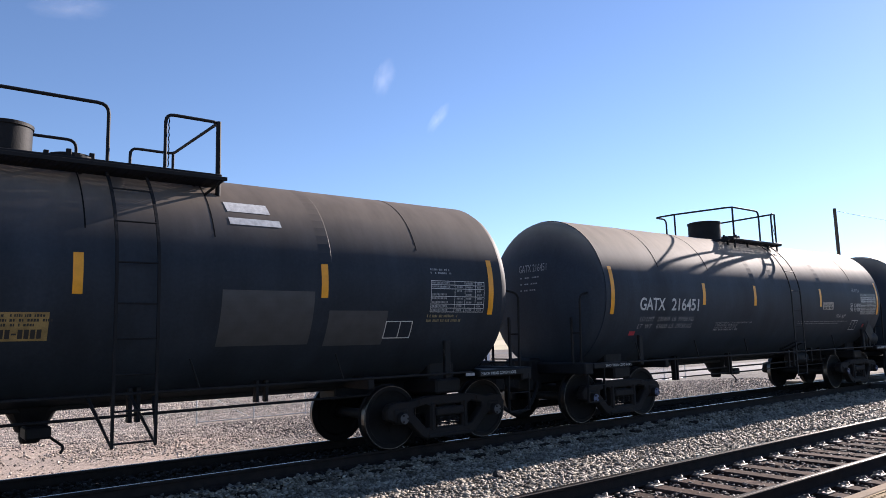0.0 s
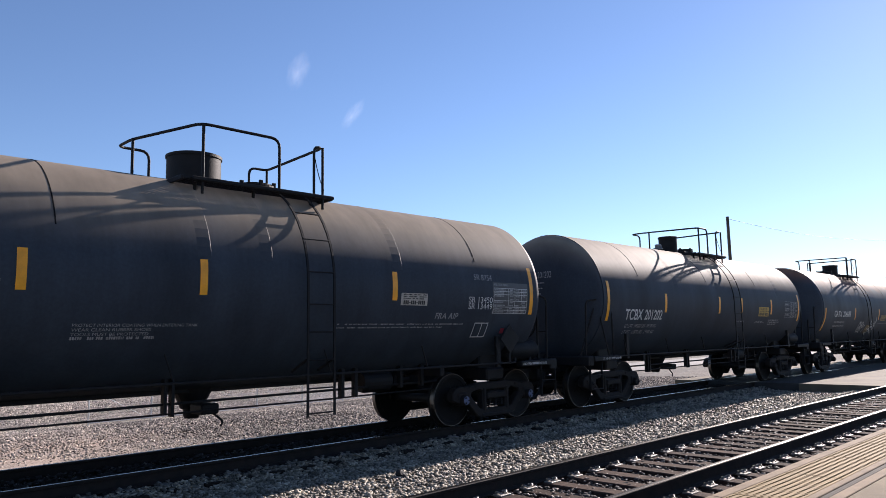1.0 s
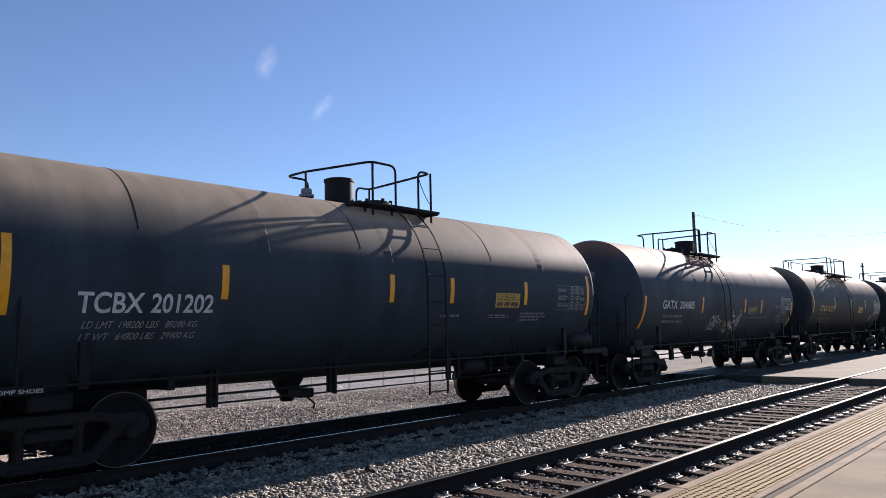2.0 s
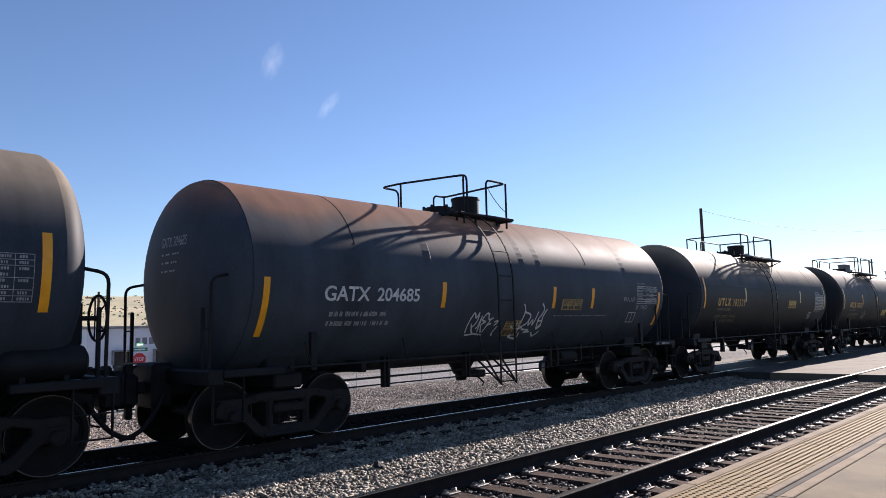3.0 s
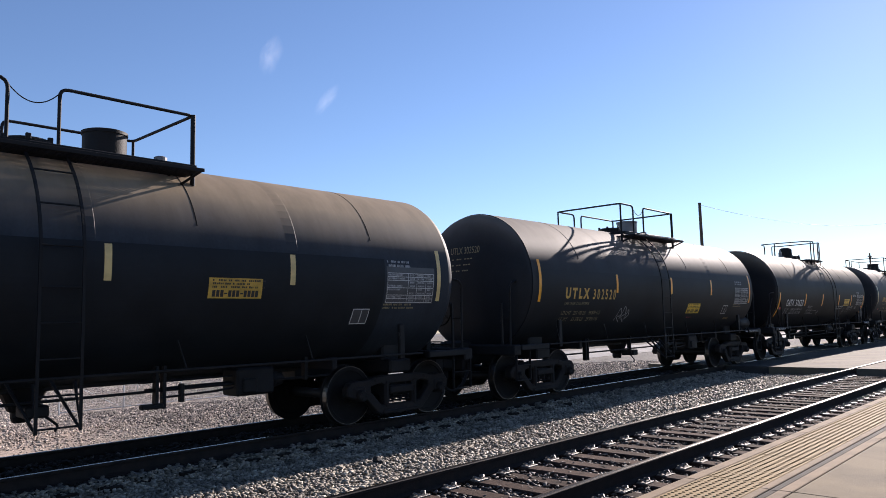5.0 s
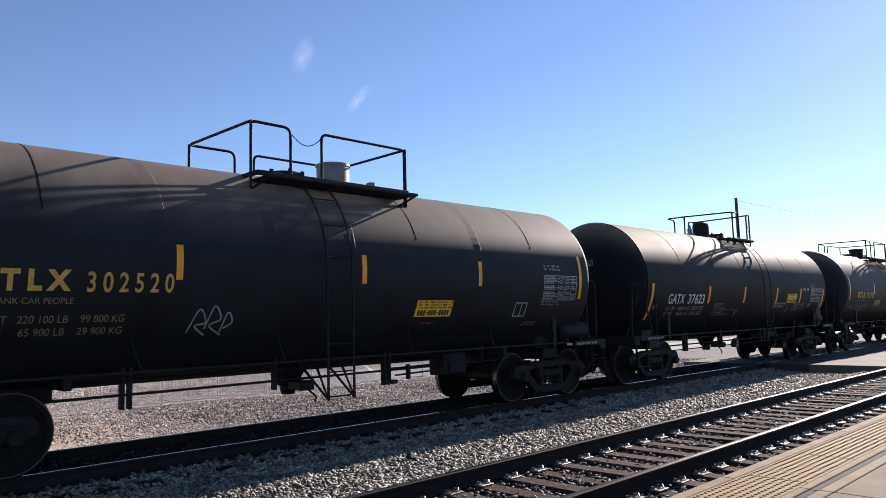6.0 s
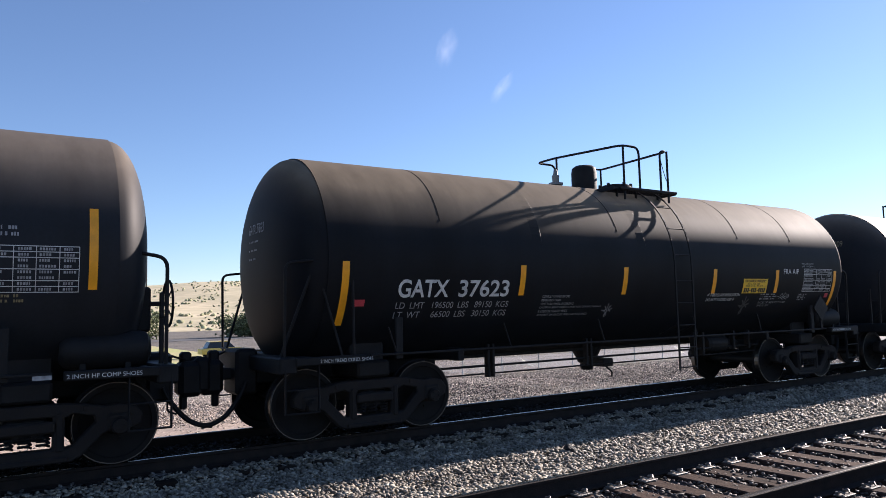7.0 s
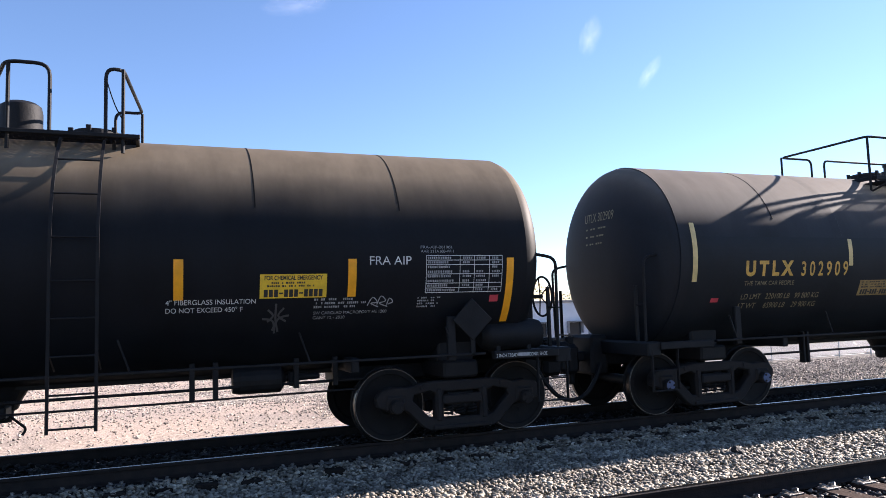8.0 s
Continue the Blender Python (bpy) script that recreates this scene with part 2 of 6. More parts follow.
def box(bm, x0, x1, y0, y1, z0, z1, m=None):
    vs = [bm.verts.new(Vector((x, y, z)) if m is None else m @ Vector((x, y, z)))
          for x in (x0, x1) for y in (y0, y1) for z in (z0, z1)]
    for f in ((0, 1, 3, 2), (4, 6, 7, 5), (0, 4, 5, 1), (2, 3, 7, 6), (0, 2, 6, 4), (1, 5, 7, 3)):
        bm.faces.new([vs[i] for i in f])
    return vs


def bevelled_box(bm, x0, x1, y0, y1, z0, z1, w=0.01, m=None):
    b2 = bmesh.new()
    box(b2, x0, x1, y0, y1, z0, z1)
    bmesh.ops.recalc_face_normals(b2, faces=b2.faces)
    bmesh.ops.bevel(b2, geom=b2.edges[:], offset=w, segments=1, affect='EDGES')
    if m is not None:
        b2.transform(m)
    me = bpy.data.meshes.new("tmp")
    b2.to_mesh(me)
    b2.free()
    bm.from_mesh(me)
    bpy.data.meshes.remove(me)


def lathe(bm, prof, axis='x', seg=32, centre=(0, 0, 0)):
    """Turns a profile of (along, radius) round an axis."""
    rings = []
    c = Vector(centre)
    for a, r in prof:
        ring = []
        if r < 1e-6:
            ring = [bm.verts.new(c + (Vector((a, 0, 0)) if axis == 'x' else Vector((0, a, 0)) if axis == 'y' else Vector((0, 0, a))))]
        else:
            for i in range(seg):
                t = 2 * math.pi * i / seg
                u, v = r * math.cos(t), r * math.sin(t)
                ring.append(bm.verts.new(c + (Vector((a, u, v)) if axis == 'x' else Vector((v, a, u)) if axis == 'y' else Vector((u, v, a)))))
        rings.append(ring)
    for p, q in zip(rings, rings[1:]):
        for i in range(seg):
            j = (i + 1) % seg
            if len(p) == 1 and len(q) == 1:
                continue
            if len(p) == 1:
                bm.faces.new((p[0], q[j], q[i]))
            elif len(q) == 1:
                bm.faces.new((p[i], p[j], q[0]))
            else:
                bm.faces.new((p[i], p[j], q[j], q[i]))
    bmesh.ops.recalc_face_normals(bm, faces=bm.faces)


def tube(bm, pts, r=0.02, seg=8, bend=0.0):
    """A pipe along a polyline; bend rounds its corners."""
    pts = [Vector(p) for p in pts]
    if bend:
        out = [pts[0]]
        for a, b, c in zip(pts, pts[1:], pts[2:]):
            d1, d2 = (a - b), (c - b)
            k1, k2 = min(bend, d1.length * 0.45), min(bend, d2.length * 0.45)
            p, q = b + d1.normalized() * k1, b + d2.normalized() * k2
            for s in (0, 0.25, 0.5, 0.75, 1):
                out.append(p * (1 - s) ** 2 + b * 2 * s * (1 - s) + q * s * s)
        pts = out + [pts[-1]]
    rings = []
    ref = Vector((0.13, 0.31, 0.94))
    for i, p in enumerate(pts):
        d = (pts[min(i + 1, len(pts) - 1)] - pts[max(i - 1, 0)]).normalized()
        if abs(d.dot(ref)) > 0.97:
            ref = Vector((0.9, 0.3, 0.1))
        u = d.cross(ref).normalized()
        v = d.cross(u)
        ref = -v if i else ref
        ref = u.cross(d)
        rings.append([bm.verts.new(p + r * (math.cos(2 * math.pi * k / seg) * u + math.sin(2 * math.pi * k / seg) * v)) for k in range(seg)])
    for a, b in zip(rings, rings[1:]):
        for k in range(seg):
            bm.faces.new((a[k], a[(k + 1) % seg], b[(k + 1) % seg], b[k]))
    bm.faces.new(rings[0][::-1])
    bm.faces.new(rings[-1])


def extrude_profile(bm, prof, x0, x1, cuts=1):
    """A constant (y, z) section drawn along x."""
    rings = []
    for i in range(cuts + 1):
        x = x0 + (x1 - x0) * i / cuts
        rings.append([bm.verts.new((x, y, z)) for y, z in prof])
    n = len(prof)
    for a, b in zip(rings, rings[1:]):
        for k in range(n):
            bm.faces.new((a[k], a[(k + 1) % n], b[(k + 1) % n], b[k]))
    bm.faces.new(rings[0])
    bm.faces.new(rings[-1][::-1])
    bmesh.ops.recalc_face_normals(bm, faces=bm.faces)


def stones(name, spots, sizes, mat, seed, parent=None, flat=0.75):
    """Many small broken stones as one mesh; each is an uneven eight-sided lump."""
    rng = np.random.default_rng(seed)
    n = len(spots)
    base = np.array([(1, 0, 0), (-1, 0, 0), (0, 1, 0), (0, -1, 0), (0, 0, 1), (0, 0, -1)], float)
    tri = np.array([(0, 2, 4), (2, 1, 4), (1, 3, 4), (3, 0, 4), (2, 0, 5), (1, 2, 5), (3, 1, 5), (0, 3, 5)])
    v = base[None] * (0.6 + 0.8 * rng.random((n, 6, 1))) + rng.normal(0, 0.22, (n, 6, 3))
    q = rng.normal(size=(n, 4))
    q /= np.linalg.norm(q, axis=1)[:, None]
    w, x, y, z = q.T
    rot = np.stack([np.stack([1 - 2 * (y * y + z * z), 2 * (x * y - w * z), 2 * (x * z + w * y)], -1),
                    np.stack([2 * (x * y + w * z), 1 - 2 * (x * x + z * z), 2 * (y * z - w * x)], -1),
                    np.stack([2 * (x * z - w * y), 2 * (y * z + w * x), 1 - 2 * (x * x + y * y)], -1)], 1)
    v = np.einsum('nij,nkj->nki', rot, v) * np.asarray(sizes)[:, None, None]
    v[:, :, 2] *= flat
    v += np.asarray(spots)[:, None, :]
    f = (tri[None] + 6 * np.arange(n)[:, None, None]).reshape(-1, 3)
    me = bpy.data.meshes.new(name)
    me.vertices.add(n * 6)
    me.vertices.foreach_set("co", v.reshape(-1))
    me.loops.add(len(f) * 3)
    me.loops.foreach_set("vertex_index", f.reshape(-1))
    me.polygons.add(len(f))
    me.polygons.foreach_set("loop_start", np.arange(len(f)) * 3)
    me.update(calc_edges=True)
    return obj(name, me, parent, mat)


# ---- ground and tracks ----
Y1, Y2 = 4.632, 9.71          # centre lines of the near track and of the train's track
RG = 0.7535                   # half the distance between rail centres


def ballast_height(y):
    """Section across the tracks: the beds between the rails, with lower ground between them."""
    if y < Y1 + 1.35:
        return -0.232
    if y < 8.3:
        u = min(1.0, (y - Y1 - 1.35) / 0.5)
        return -0.222 - 0.06 * u - 0.03 * math.sin((y - 6) * 1.1)
    if y < Y2 + 1.5:
        return -0.300 + 0.10 * min(1.0, max(0.0, (y - 8.3) / 0.35))
    return -0.20 - min(0.34, (y - Y2 - 1.5) * 0.35)


bm = bmesh.new()
ys = [2.3 + 0.2 * i for i in range(60)]
grid = [[bm.verts.new((x, y, ballast_height(y))) for y in ys] for x in (-60, -20, 0, 10, 22.45)]
for a, b in zip(grid, grid[1:]):
    for k in range(len(ys) - 1):
        bm.faces.new((a[k], b[k], b[k + 1], a[k + 1]))
bed = tagged(part("ballast", bm, M_BALLAST_BED, None), "grey crushed-stone ballast bed under both tracks", "ballast", kind="structure")

rng = np.random.default_rng(3)


def scatter(n, x0, x1, y0, y1, power=1.0):
    u = rng.random(n) ** power
    x, y = x0 + (x1 - x0) * u, y0 + (y1 - y0) * rng.random(n)
    return x, y


def bed_stones(name, n, x0, x1, y0, y1, lo, hi, seed, mat, label, rise=0.03, flat=0.62):
    x, y = scatter(n, x0, x1, y0, y1)
    z = np.array([ballast_height(v) for v in y]) + 0.004 + rise * rng.random(n)
    s = lo + (hi - lo) * rng.random(n) ** 1.6
    return tagged(stones(name, np.stack([x, y, z], 1), s, mat, seed, None, flat), label, "ballast", kind="stuff")


LIGHT, OILY_SHADED = "sharp grey crushed-stone ballast between the tracks", "dark ballast lying between the rails, with oil and painted shade"
bed_stones("ballast_stones", 62000, -1.5, 13, 5.60, 8.66, 0.018, 0.042, 5, M_STONE, LIGHT, 0.06)
bed_stones("ballast_stones", 26000, 13, 22.4, 5.60, 8.66, 0.022, 0.046, 6, M_STONE, LIGHT, 0.075, 0.95)
bed_stones("ballast_stones", 18000, 2.0, 22.4, 2.95, 5.65, 0.017, 0.038, 7, M_STONE_DARK, OILY_SHADED, 0.044)
bed_stones("ballast_stones", 6500, -1.5, 22.4, 8.15, 8.70, 0.020, 0.042, 15, M_STONE, LIGHT, 0.05)
bed_stones("ballast_stones", 3000, -6, 22.4, 8.62, 8.92, 0.020, 0.040, 8, M_STONE_SHADE, OILY_SHADED, 0.03)
bed_stones("ballast_stones", 15000, -6, 22.4, 9.02, 10.40, 0.026, 0.046, 14, M_STONE_SHADE, OILY_SHADED, 0.085)

RAIL = [(-0.070, -0.17), (0.070, -0.17), (0.070, -0.158), (0.012, -0.138), (0.009, -0.045), (0.034, -0.034), (0.036, -0.010), (0.028, -0.002),
        (-0.028, -0.002), (-0.036, -0.010), (-0.034, -0.034), (-0.009, -0.045), (-0.012, -0.138), (-0.070, -0.158)]
HEAD = [(-0.027, -0.004), (0.027, -0.004), (0.027, -0.0015), (0.022, 0.0), (-0.022, 0.0), (-0.027, -0.0015)]


def track(name, yc, label, x0, x1, tie_x0, tie_x1, tie_mat):
    tr = tagged(new(name), label, "railway track", group="railway tracks", kind="structure")
    for s in (-1, 1):
        bm = bmesh.new()
        extrude_profile(bm, [(yc + s * RG + y, z) for y, z in RAIL], x0, x1, 8)
        rail = part("rail", bm, M_RAIL, tr, "rust-brown steel rail with a polished head")
        bm = bmesh.new()
        extrude_profile(bm, [(yc + s * RG + y, z + 0.0005) for y, z in HEAD], x0, x1, 8)
        part("rail_head", bm, M_RAILTOP, rail, "bright worn running surface")
    bm = bmesh.new()
    bevelled_box(bm, -0.115, 0.115, -1.28, 1.28, -0.18, 0.0, 0.012)
    tie_me = bpy.data.meshes.new("tie")
    bm.to_mesh(tie_me)
    bm.free()
    tie_me.materials.append(tie_mat)
    bm = bmesh.new()
    bevelled_box(bm, -0.095, 0.095, -0.18, 0.18, 0.0, 0.018, 0.004)
    for sx in (-1, 1):
        for sy in (-1, 1):
            box(bm, sx * 0.06 - 0.012, sx * 0.06 + 0.012, sy * 0.095 - 0.016, sy * 0.095 + 0.016, 0.018, 0.042)
            tube(bm, [(sx * 0.04, sy * 0.085, 0.03), (sx * 0.075, sy * 0.12, 0.05), (sx * 0.04, sy * 0.15, 0.025)], 0.009, 5, 0.02)
    plate_me = bpy.data.meshes.new("tie_plate")
    bm.to_mesh(plate_me)
    bm.free()
    plate_me.materials.append(M_PLATE)
    rnd = random.Random(yc)
    x = tie_x0
    while x < tie_x1:
        t = obj("tie", tie_me, tr)
        t.matrix_basis = pose(x + rnd.uniform(-0.02, 0.02), yc + rnd.uniform(-0.04, 0.04), -0.178 + rnd.uniform(-0.012, 0.008), 0, rnd.uniform(-1, 1), rnd.uniform(-1, 1))
        for s in (-1, 1):
            p = obj("tie_plate", plate_me, tr)
            p.matrix_basis = pose(x, yc + s * RG, -0.180)
        x += 0.465
    return tr


track("near_track", Y1, "railway track with polished rails on weathered timber ties", -60, 420, 0.19, 22.3, M_TIE)
track("train_track", Y2, "railway track in the shade of the train", -60, 420, -6.2, 22.3, M_TIE_SHADE)

# a dark lump of creosoted timber on the ballast
bm = bmesh.new()
bmesh.ops.create_icosphere(bm, subdivisions=2, radius=0.1)
for v in bm.verts:
    v.co *= 0.75 + 0.5 * noise.noise(v.co * 9)
    v.co.z *= 0.8
lump = part("dark_rock", bm, M_ROCK, None)
lump.location = (6.50, 7.22, -0.22)
tagged(lump, "small black lump lying on the grey ballast", "rock")

# ---- platform ----
PZ = 0.2
PE = 2.775                     # platform edge


def slab_row(name, parent, mat, x0, x1, step, y0, y1, z, gap=0.008, t=0.12):
    bm = bmesh.new()
    bevelled_box(bm, 0, step - gap, 0, y1 - y0, -t, 0, 0.006)
    me = bpy.data.meshes.new(name)
    bm.to_mesh(me)
    bm.free()
    me.materials.append(mat)
    x = x0
    while x < x1 - 0.01:
        o = obj(name, me, parent)
        o.location = (x, y0, z)
        x += step


plat = tagged(new("platform"), "low concrete station platform with a buff tactile edge strip", "platform", kind="structure")
bm = bmesh.new()
box(bm, -30, 60, -14, PE - 0.01, -0.7, PZ - 0.06)
part("platform_base", bm, M_CONCRETE, plat)
slab_row("edge_stone", plat, M_EDGE, -6.0, 48, 3.0, PE - 0.105, PE, PZ)
slab_row("tactile_panel", plat, M_TACTILE, -6.0, 48, 1.22, PE - 0.615, PE - 0.11, PZ - 0.002)
slab_row("border_stone", plat, M_EDGE, -6.0, 48, 3.0, PE - 0.690, PE - 0.620, PZ)
slab_row("joint_filler", plat, M_FILLER, -6.0, 48, 6.0, PE - 0.755, PE - 0.695, PZ - 0.006)
slab_row("border_stone", plat, M_EDGE, -6.0, 48, 3.0, PE - 0.860, PE - 0.760, PZ)
for k in range(5):
    slab_row("paving_slab", plat, M_CONCRETE, -6.0, 48, 3.0, PE - 0.865 - 2.4 * (k + 1), PE - 0.871 - 2.4 * k, PZ)
# raised domes of the tactile strip
dome = [(0.0, 0.0, 0.008)] + [(0.010 * math.cos(a * math.pi / 3), 0.010 * math.sin(a * math.pi / 3), 0.007) for a in range(6)] + [(0.0175 * math.cos(a * math.pi / 3), 0.0175 * math.sin(a * math.pi / 3), 0.0) for a in range(6)]
dv, df = [], []
for i in range(360):
    for j in range(8):
        o = len(dv)
        x, y = 3.2 + i * 0.061, PE - 0.58 + j * 0.0615
        dv += [(x + a, y + b, PZ - 0.0025 + c) for a, b, c in dome]
        for a in range(6):
            b = (a + 1) % 6
            df += [(o, o + 1 + a, o + 1 + b), (o + 1 + a, o + 7 + a, o + 7 + b, o + 1 + b)]
me = bpy.data.meshes.new("tactile_domes")
me.from_pydata(dv, [], df)
tagged(obj("tactile_domes", me, plat, M_TACTILE), kind="stuff")

# ---- pedestrian crossing of concrete panels over both tracks ----
xing = tagged(new("track_crossing"), "flat concrete panel crossing laid across both tracks", "crossing", kind="structure")
# from y 7.63 to the far rail the panels have that shadow painted in
for nm, y0, y1 in (("crossing_panel", PE + 0.02, Y1 - RG - 0.045), ("crossing_panel", Y1 - RG + 0.1, Y1 + RG - 0.1), ("crossing_panel", Y1 + RG + 0.045, 7.62),
                   ("rubber_panel", 7.63, Y2 - RG - 0.045), ("rubber_panel", Y2 - RG + 0.1, Y2 + RG - 0.1), ("crossing_panel", Y2 + RG + 0.045, 11.5)):
    slab_row(nm, xing, M_PANEL_SHADE if nm == "rubber_panel" else M_PANEL, 22.45, 46, 2.44, y0, y1, -0.006, 0.012, 0.3)

# ---- the train: tank cars ----
TR, TZ = 1.46, 2.355          # tank radius and height of its axis
HALF = 5.88                   # half the straight part of the jacket
HEAD_DEPTH = 0.47
SPEED = 11.06


def arc(z):
    return TR * math.asin(max(-0.999, min(0.999, (z - TZ) / TR)))


def wrap(x, s, lift):
    """A point on the camera's side of the tank: along, arc length above the axis, and how proud."""
    a = s / TR
    return Vector((x, -(TR + lift) * math.cos(a), TZ + (TR + lift) * math.sin(a)))


def patch(bm, x0, x1, z0, z1, lift=0.003, skew=0.0):
    s0, s1 = arc(z0), arc(z1)
    n = max(1, int(abs(s1 - s0) / 0.06))
    rows = []
    for i in range(n + 1):
        s = s0 + (s1 - s0) * i / n
        k = skew * (s - s0)
        rows.append((bm.verts.new(wrap(x0 + k, s, lift)), bm.verts.new(wrap(x1 + k, s, lift))))
    for a, b in zip(rows, rows[1:]):
        bm.faces.new((a[0], a[1], b[1], b[0]))


def lettering(text, x0, x1, z0, z1, mat, parent, lift=0.0035, skew=0.0, head=False, name="lettering", bold=0.0):
    """Painted letters that fill the box from x0 to x1 and z0 to z1 on the tank's side (on its front head: y from x0 to x1)."""
    cu = bpy.data.curves.new("letters", 'FONT')
    cu.body = text
    cu.offset = bold
    tmp = bpy.data.objects.new("letters", cu)
    bm = bmesh.new()
    bm.from_mesh(tmp.to_mesh())
    tmp.to_mesh_clear()
    bpy.data.objects.remove(tmp)
    bpy.data.curves.remove(cu)
    us = [v.co.x for v in bm.verts]
    vs = [v.co.y for v in bm.verts]
    u0, u1, v0, v1 = min(us), max(us), min(vs), max(vs)
    bmesh.ops.remove_doubles(bm, verts=bm.verts[:], dist=1e-5)
    if z1 - z0 > 0.12:
        for k in range(1, 4):
            bmesh.ops.bisect_plane(bm, geom=bm.verts[:] + bm.edges[:] + bm.faces[:], plane_co=(0, v0 + (v1 - v0) * k / 4, 0), plane_no=(0, 1, 0))
    bm.verts.index_update()
    s0, s1 = arc(z0), arc(z1)
    for v in bm.verts:
        a, b = (v.co.x - u0) / (u1 - u0), (v.co.y - v0) / (v1 - v0)
        if head:
            y, z = x0 + (x1 - x0) * a, z0 + (z1 - z0) * b
            v.co = head_point(y, z, 0.004)
        else:
            s = s0 + (s1 - s0) * b
            v.co = wrap(x0 + (x1 - x0) * a + skew * (s - s0), s, lift)
    if z1 - z0 < 0.12:
        return tagged(part(name, bm, mat, parent), kind="stuff")
    # large letters are stencilled one by one
    todo = set(bm.verts)
    while todo:
        island, edge = set(), [next(iter(sorted(todo, key=lambda v: v.index)))]
        while edge:
            v = edge.pop()
            if v not in island:
                island.add(v)
                edge += [e.other_vert(v) for e in v.link_edges]
        todo -= island
        one = bm.copy()
        one.verts.ensure_lookup_table()
        ids = {v.index for v in island}
        bmesh.ops.delete(one, geom=[v for v in one.verts if v.index not in ids], context='VERTS')
        part("letter", one, mat, parent)
    bm.free()


def head_point(y, z, lift):
    q = min(0.999, (y * y + (z - TZ) ** 2) / (TR * TR * 0.984)) ** (1 / 0.86)
    return Vector((-(HALF + HEAD_DEPTH * math.sqrt(1 - q) ** 0.86) - lift, y, z))


def bars(x0, x1, z0, z1, rows, mat, parent, seed=0, name="fine_print", fill=0.62, lift=0.0035):
    """Small print too fine to read: broken bars in rows."""
    rnd = random.Random(seed)
    bm = bmesh.new()
    h = (z1 - z0) / rows
    for i in range(rows):
        zt = z1 - i * h
        x, end = x0, x0 + (x1 - x0) * rnd.uniform(0.7, 1.0)
        while x < end - 0.02:
            w = min(rnd.uniform(0.05, 0.20), end - x)
            k = x
            while k < x + w - 0.008:
                c = rnd.uniform(0.012, 0.024)
                if rnd.random() < 0.9:
                    patch(bm, k, min(k + c, x + w), zt - h * fill, zt - h * rnd.uniform(0.0, 0.12), lift)
                k += c + 0.007
            x += w + rnd.uniform(0.02, 0.035)
    return tagged(part(name, bm, mat, parent), kind="stuff")


def data_panel(x0, x1, z0, z1, parent, seed, mat=None, title=True, backing=None):
    """The stencilled qualification table: ruled lines with rows of small print."""
    mat = mat or M_WHITE
    bm = bmesh.new()
    t = 0.007
    if backing:
        b2 = bmesh.new()
        patch(b2, x0 - 0.02, x1 + 0.02, z0 - 0.02, z1 + (0.1 if title else 0.02), 0.0022)
        part("panel_patch", b2, backing, parent)
    rows = 8
    for i in range(rows + 1):
        if i in (3, 5):
            continue
        z = z1 + (z0 - z1) * i / rows
        patch(bm, x0, x1, z - t, z + t * 0.2, 0.0035)
    for x in (x0, x0 + (x1 - x0) * 0.43, x0 + (x1 - x0) * 0.62, x0 + (x1 - x0) * 0.82, x1 - t):
        patch(bm, x, x + t, z0, z1, 0.0037)
    tbl = tagged(part("data_table", bm, mat, parent, "white stencilled qualification table"), kind="stuff")
    rnd = random.Random(seed)
    bm = bmesh.new()
    h = (z1 - z0) / rows
    for i in range(rows):
        zt = z1 - i * h
        for a, b in ((0.02, 0.36), (0.47, 0.58), (0.65, 0.78), (0.86, 0.96)):
            if rnd.random() < 0.12:
                continue
            x, e = x0 + (x1 - x0) * a, x0 + (x1 - x0) * (a + (b - a) * rnd.uniform(0.7, 1))
            while x < e:
                c = rnd.uniform(0.012, 0.022)
                patch(bm, x, x + c, zt - h * 0.78, zt - h * 0.3, 0.0036)
                x += c + 0.008
    tagged(part("fine_print", bm, M_GREY_TXT, parent), kind="stuff")
    return tbl


def square_mark(x0, x1, z0, z1, parent, skew=0.0, filled=None):
    bm = bmesh.new()
    t = 0.014
    patch(bm, x0, x1, z1 - t, z1)
    patch(bm, x0, x1, z0, z0 + t)
    for x in (x0, x0 + (x1 - x0) * 0.52, x1 - t):
        patch(bm, x, x + t, z0 + t, z1 - t)
    part("consolidated_stencil", bm, M_WHITE, parent, "white outlined test-mark square")
    if filled:
        b2 = bmesh.new()
        patch(b2, x0 + t, x1 - t, z0 + t, z1 - t, 0.0025)
        part("stencil_fill", b2, filled, parent)


def number_bars(x0, x1, z0, z1, parent):
    """The large telephone number of a placard, as plain bars."""
    bm = bmesh.new()
    step = (x1 - x0) / 12
    for k in range(12):
        thin = k in (3, 7)
        a, b = (z0 + (z1 - z0) * 0.4, z0 + (z1 - z0) * 0.6) if thin else (z0, z1)
        patch(bm, x0 + step * (k + 0.1), x0 + step * (k + 0.88), a, b, 0.0045)
    tagged(part("number_bar", bm, M_DARKTXT, parent), kind="stuff")


